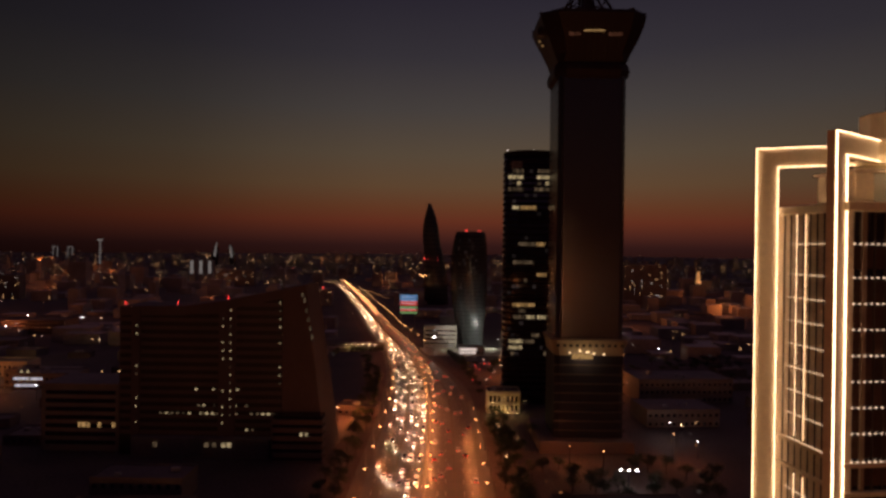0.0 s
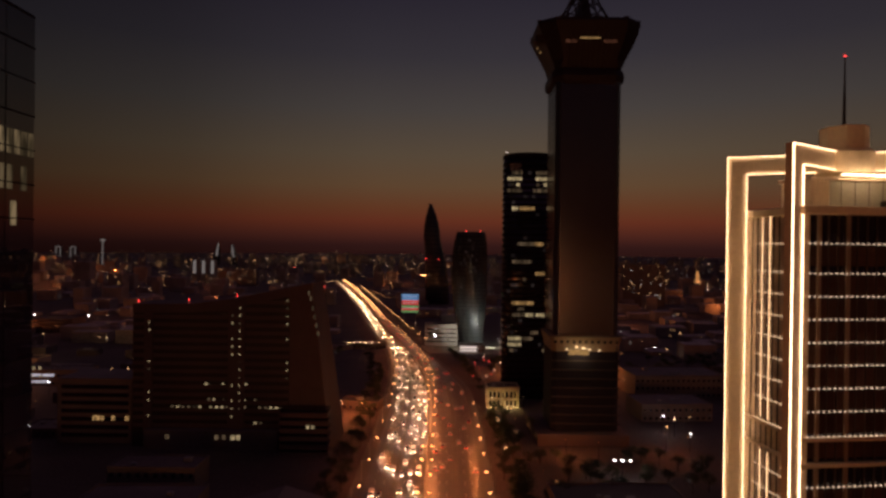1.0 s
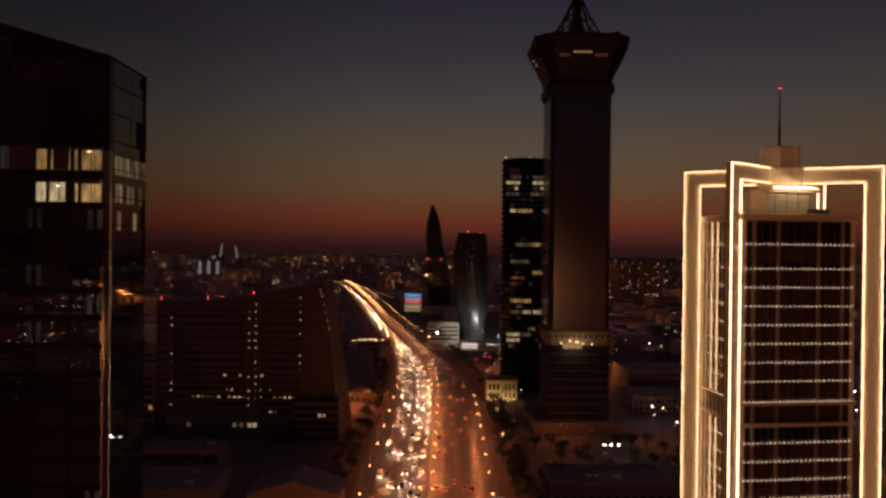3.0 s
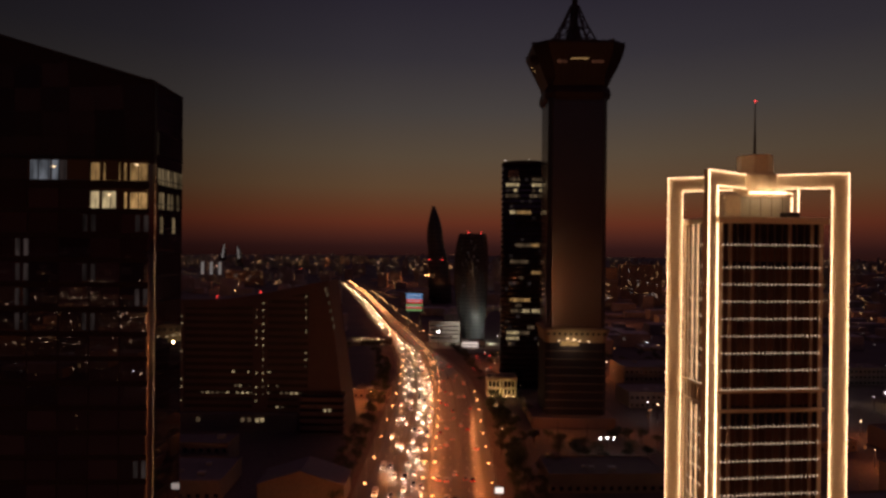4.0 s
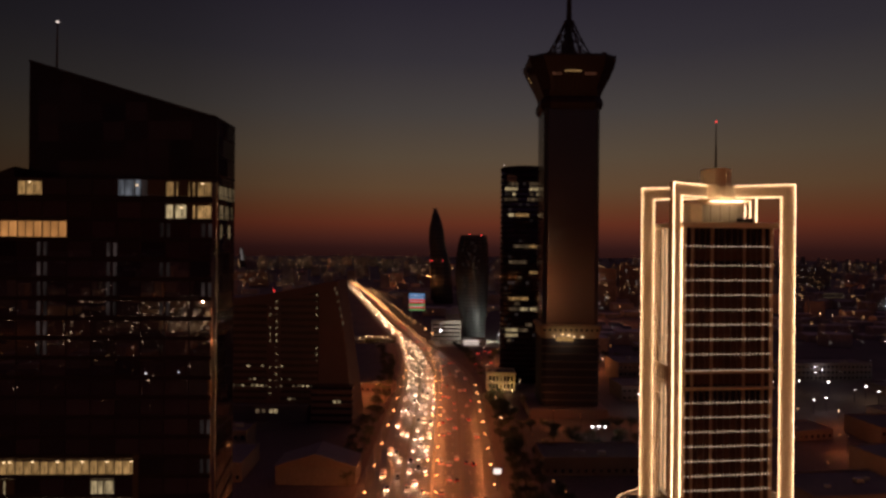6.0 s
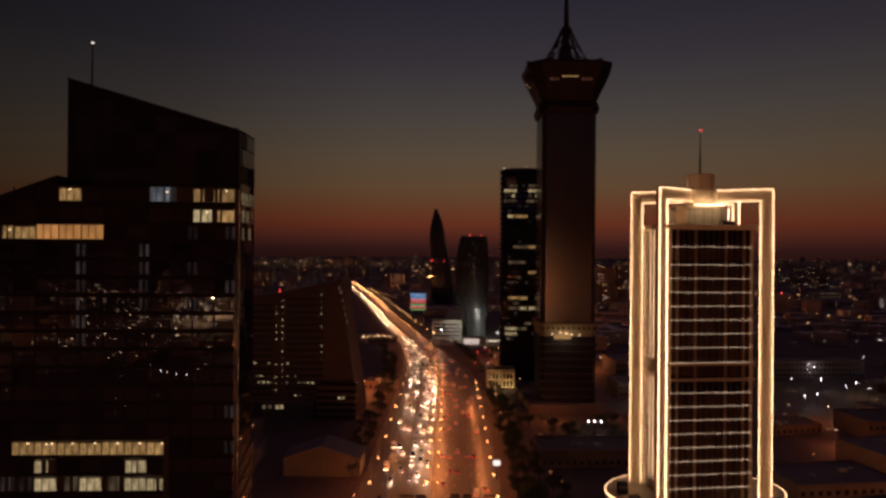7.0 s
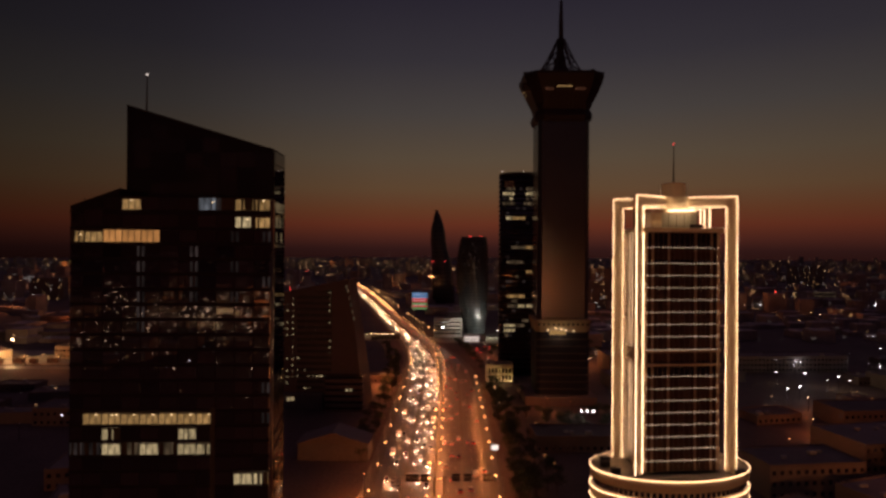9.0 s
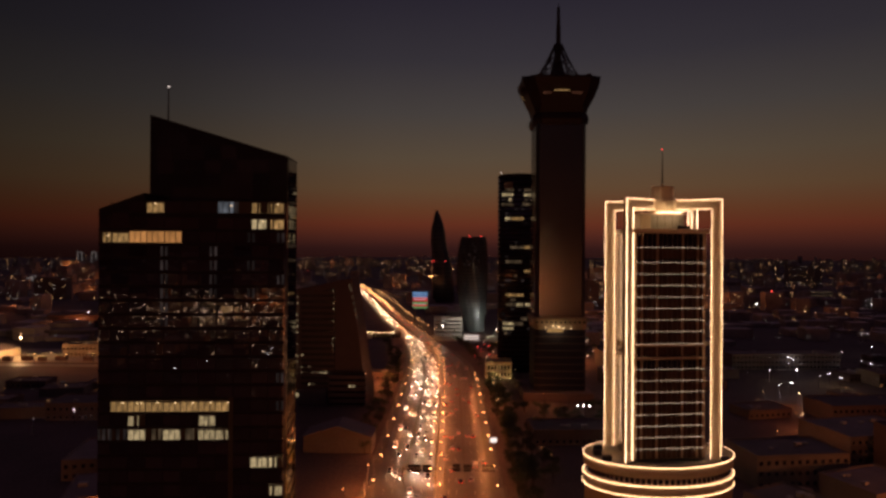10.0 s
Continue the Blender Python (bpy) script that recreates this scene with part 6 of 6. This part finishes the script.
# lines of lamps on far roads
for x0, y0, x1, y1, n, mm in ((1290, 2250, 3300, 2500, 90, "far_orange"), (900, 1250, 1600, 1300, 26, "far_warm"), (-1500, 1700, -500, 1900, 40, "far_warm"), (-900, 2600, 400, 2900, 60, "far_orange"),
                              (-600, 600, -260, 640, 14, "far_orange"), (-330, 405, -190, 420, 10, "far_warm"), (-310, 1460, -235, 1435, 22, "far_warm"), (300, 520, 900, 640, 18, "far_white"), (-150, 1180, -90, 1000, 26, "far_orange"),
                              (-400, -900, 700, -1000, 60, "far_warm"), (-1200, -1500, 1200, -1700, 80, "far_orange"), (-300, -400, 300, -430, 26, "far_white"), (-7, -150, -7, -1400, 70, "far_orange"), (-260, -260, -200, -900, 20, "far_white")):
    for i in range(n):
        t = (i + r.uniform(-0.2, 0.2)) / n
        x, y = x0 + (x1 - x0) * t, y0 + (y1 - y0) * t
        ball(lights[mm], (x, y, rise(x, y) + 8), 0.5 + 0.4 * min(1, math.hypot(x, y) / 1800))
tagged(part("town_blocks", blocks, M["render"]), "dark low town blocks reaching the hills", "town", kind="stuff")
for k, bm in lights.items():
    tagged(part("town_lights", bm, M[k]), "countless small lights of the far town", "town lights", kind="stuff")


# ---- landmarks on the skyline ----
def lit_frame_tower(x, y, w, h, label):
    z = rise(x, y)
    e = thing("skyline_tower", pose(x, y, z), label, "building")
    boxpart("body", M["concrete"], e, -w / 2, w / 2, -8, 8, -3, h)
    for a in (-w / 2, w / 2 - 2.2):
        boxpart("light_edge", M["far_dim"], e, a, a + 2.2, -8.6, -8.1, h * 0.35, h, "dim upright light")
    boxpart("light_edge", M["far_dim"], e, -w / 2, w / 2, -8.6, -8.1, h - 2.2, h - 0.1, "dim light along the roof")


M["far_dim"] = glow("far_dim_light", (0.85, 0.85, 0.8), 0.14)
# floodlighting on these far walls is put into the material as glow
M["yellow_front"] = glow("yellow_floodlit_front", (1.0, 0.66, 0.2), 0.35, vary=0.4, scale=0.08)
M["tower_orange"] = glow("orange_floodlit", (1.0, 0.45, 0.14), 0.5, vary=0.8, scale=0.1)
lit_frame_tower(-1420, 2200, 18, 74, "far tower outlined in pale light")
lit_frame_tower(-1375, 2215, 18, 74, "far tower outlined in pale light")
for i, x in enumerate((-620, -598, -576)):
    e = thing("apartment_block", pose(x, 1480, 0), "pale floodlit apartment block", "building", "row of pale blocks")
    boxpart("body", M["grey_panel"], e, -7, 7, 0, 14, 0, 56)
    boxpart("lit_front", M["far_dim"], e, -3.5, 3.5, -0.5, -0.1, 22, 54, "pale lit stair front")
for x, h, top in ((-880, 96, 0.3), (-810, 88, -0.3)):
    e = thing("skyline_tower", pose(x, 2300, rise(x, 2300)), "far curved tower lit pale on its edge", "building")
    bm = bmesh.new()
    loft(bm, [[(s * w + o, q * 6, z) for s, q in ((-1, -1), (1, -1), (1, 1), (-1, 1))] for z, w, o in ((-3, 11, 0), (h * 0.5, 10, top * 8), (h * 0.8, 6, top * 22), (h, 1, top * 34))])
    part("body", bm, M["black_glass"], e)
    bm = bmesh.new()
    loft(bm, [[(s * w + o, q * 0.4 - 7, z) for s, q in ((-1, -1), (1, -1), (1, 1), (-1, 1))] for z, w, o in ((h * 0.45, 3, top * 8), (h * 0.8, 3, top * 22), (h, 0.8, top * 34))])
    part("light_edge", bm, M["far_dim"], e, "pale light")
e = thing("skyline_tower", pose(-1290, 2250, rise(-1290, 2250)), "far slim mast tower with a flat top", "tower")
# shaft and top glow by themselves, in place of light falling on them
boxpart("shaft", M["far_dim"], e, -1.2, 1.2, -1.2, 1.2, -3, 96)
boxpart("top", M["far_dim"], e, -8, 8, -4, 4, 96, 102)
e = thing("floodlit_tower", pose(582, 1400, 0), "far stepped tower floodlit in orange", "tower")
for a, b, h in ((-12, 9, 12), (-5, 8, 22), (1, 6, 36), (2.5, 4.5, 46)):
    boxpart("tier", M["tower_orange"], e, a, b, -5 + h * 0.02, 5, 0 if h == 12 else h - 16, h)
for x, y, w, h, n in ((-740, 1010, 60, 40, 1), (330, 1000, 70, 70, 2), (300, 1090, 60, 62, 3), (-480, 1380, 90, 36, 4), (930, 1500, 90, 60, 5), (250, 930, 40, 46, 6)):
    e = thing("apartment_block", pose(x, y, 0), "dark apartment block with scattered lit windows", "building")
    boxpart("body", M["concrete"], e, -w / 2, w / 2, 0, 16, 0, h)
    q = random.Random(n)
    for k in range(int(h / 3.4)):
        for j in range(int(w / 4)):
            if q.random() < 0.10:
                xx, zz = -w / 2 + j * 4 + 1, 1.2 + k * 3.4
                boxpart("lit_window", M["far_warm" if q.random() < 0.6 else "far_white"], e, xx, xx + 1.4, -0.3, -0.1, zz, zz + 1.3)
# long hall with two lit floors, a yellow-lit front and a pale colonnade in the far town
e = thing("long_hall", pose(781, 1200, 0), "far long hall with two floors of dim yellow light", "building")
boxpart("body", M["render"], e, -33, 33, 0, 18, -1, 12)
for z in (1.6, 8.6):
    for j in range(11):
        boxpart("lit_window", M["win_dim"], e, -32 + j * 5.9, -27.6 + j * 5.9, -0.3, -0.1, z, z + 1.7, "dim lit window")
e = thing("apartment_block", pose(-1515, 2300, rise(-1515, 2300)), "far dark block with a bright yellow front", "building")
boxpart("body", M["render"], e, -16, 16, 0, 16, -3, 36)
boxpart("lit_front", M["yellow_front"], e, -11, 11, -0.5, -0.1, 17, 34, "floodlit yellow front")
e = thing("colonnade_building", pose(-1126, 1500, 0), "far low building with a pale lit colonnade", "building")
boxpart("body", M["render"], e, -32, 32, 0, 20, -1, 22)
for j in range(7):
    boxpart("lit_bay", M["far_dim"], e, -30 + j * 8.7, -24.5 + j * 8.7, -0.5, -0.1, 5, 19 if j % 3 else 15, "pale lit bay")
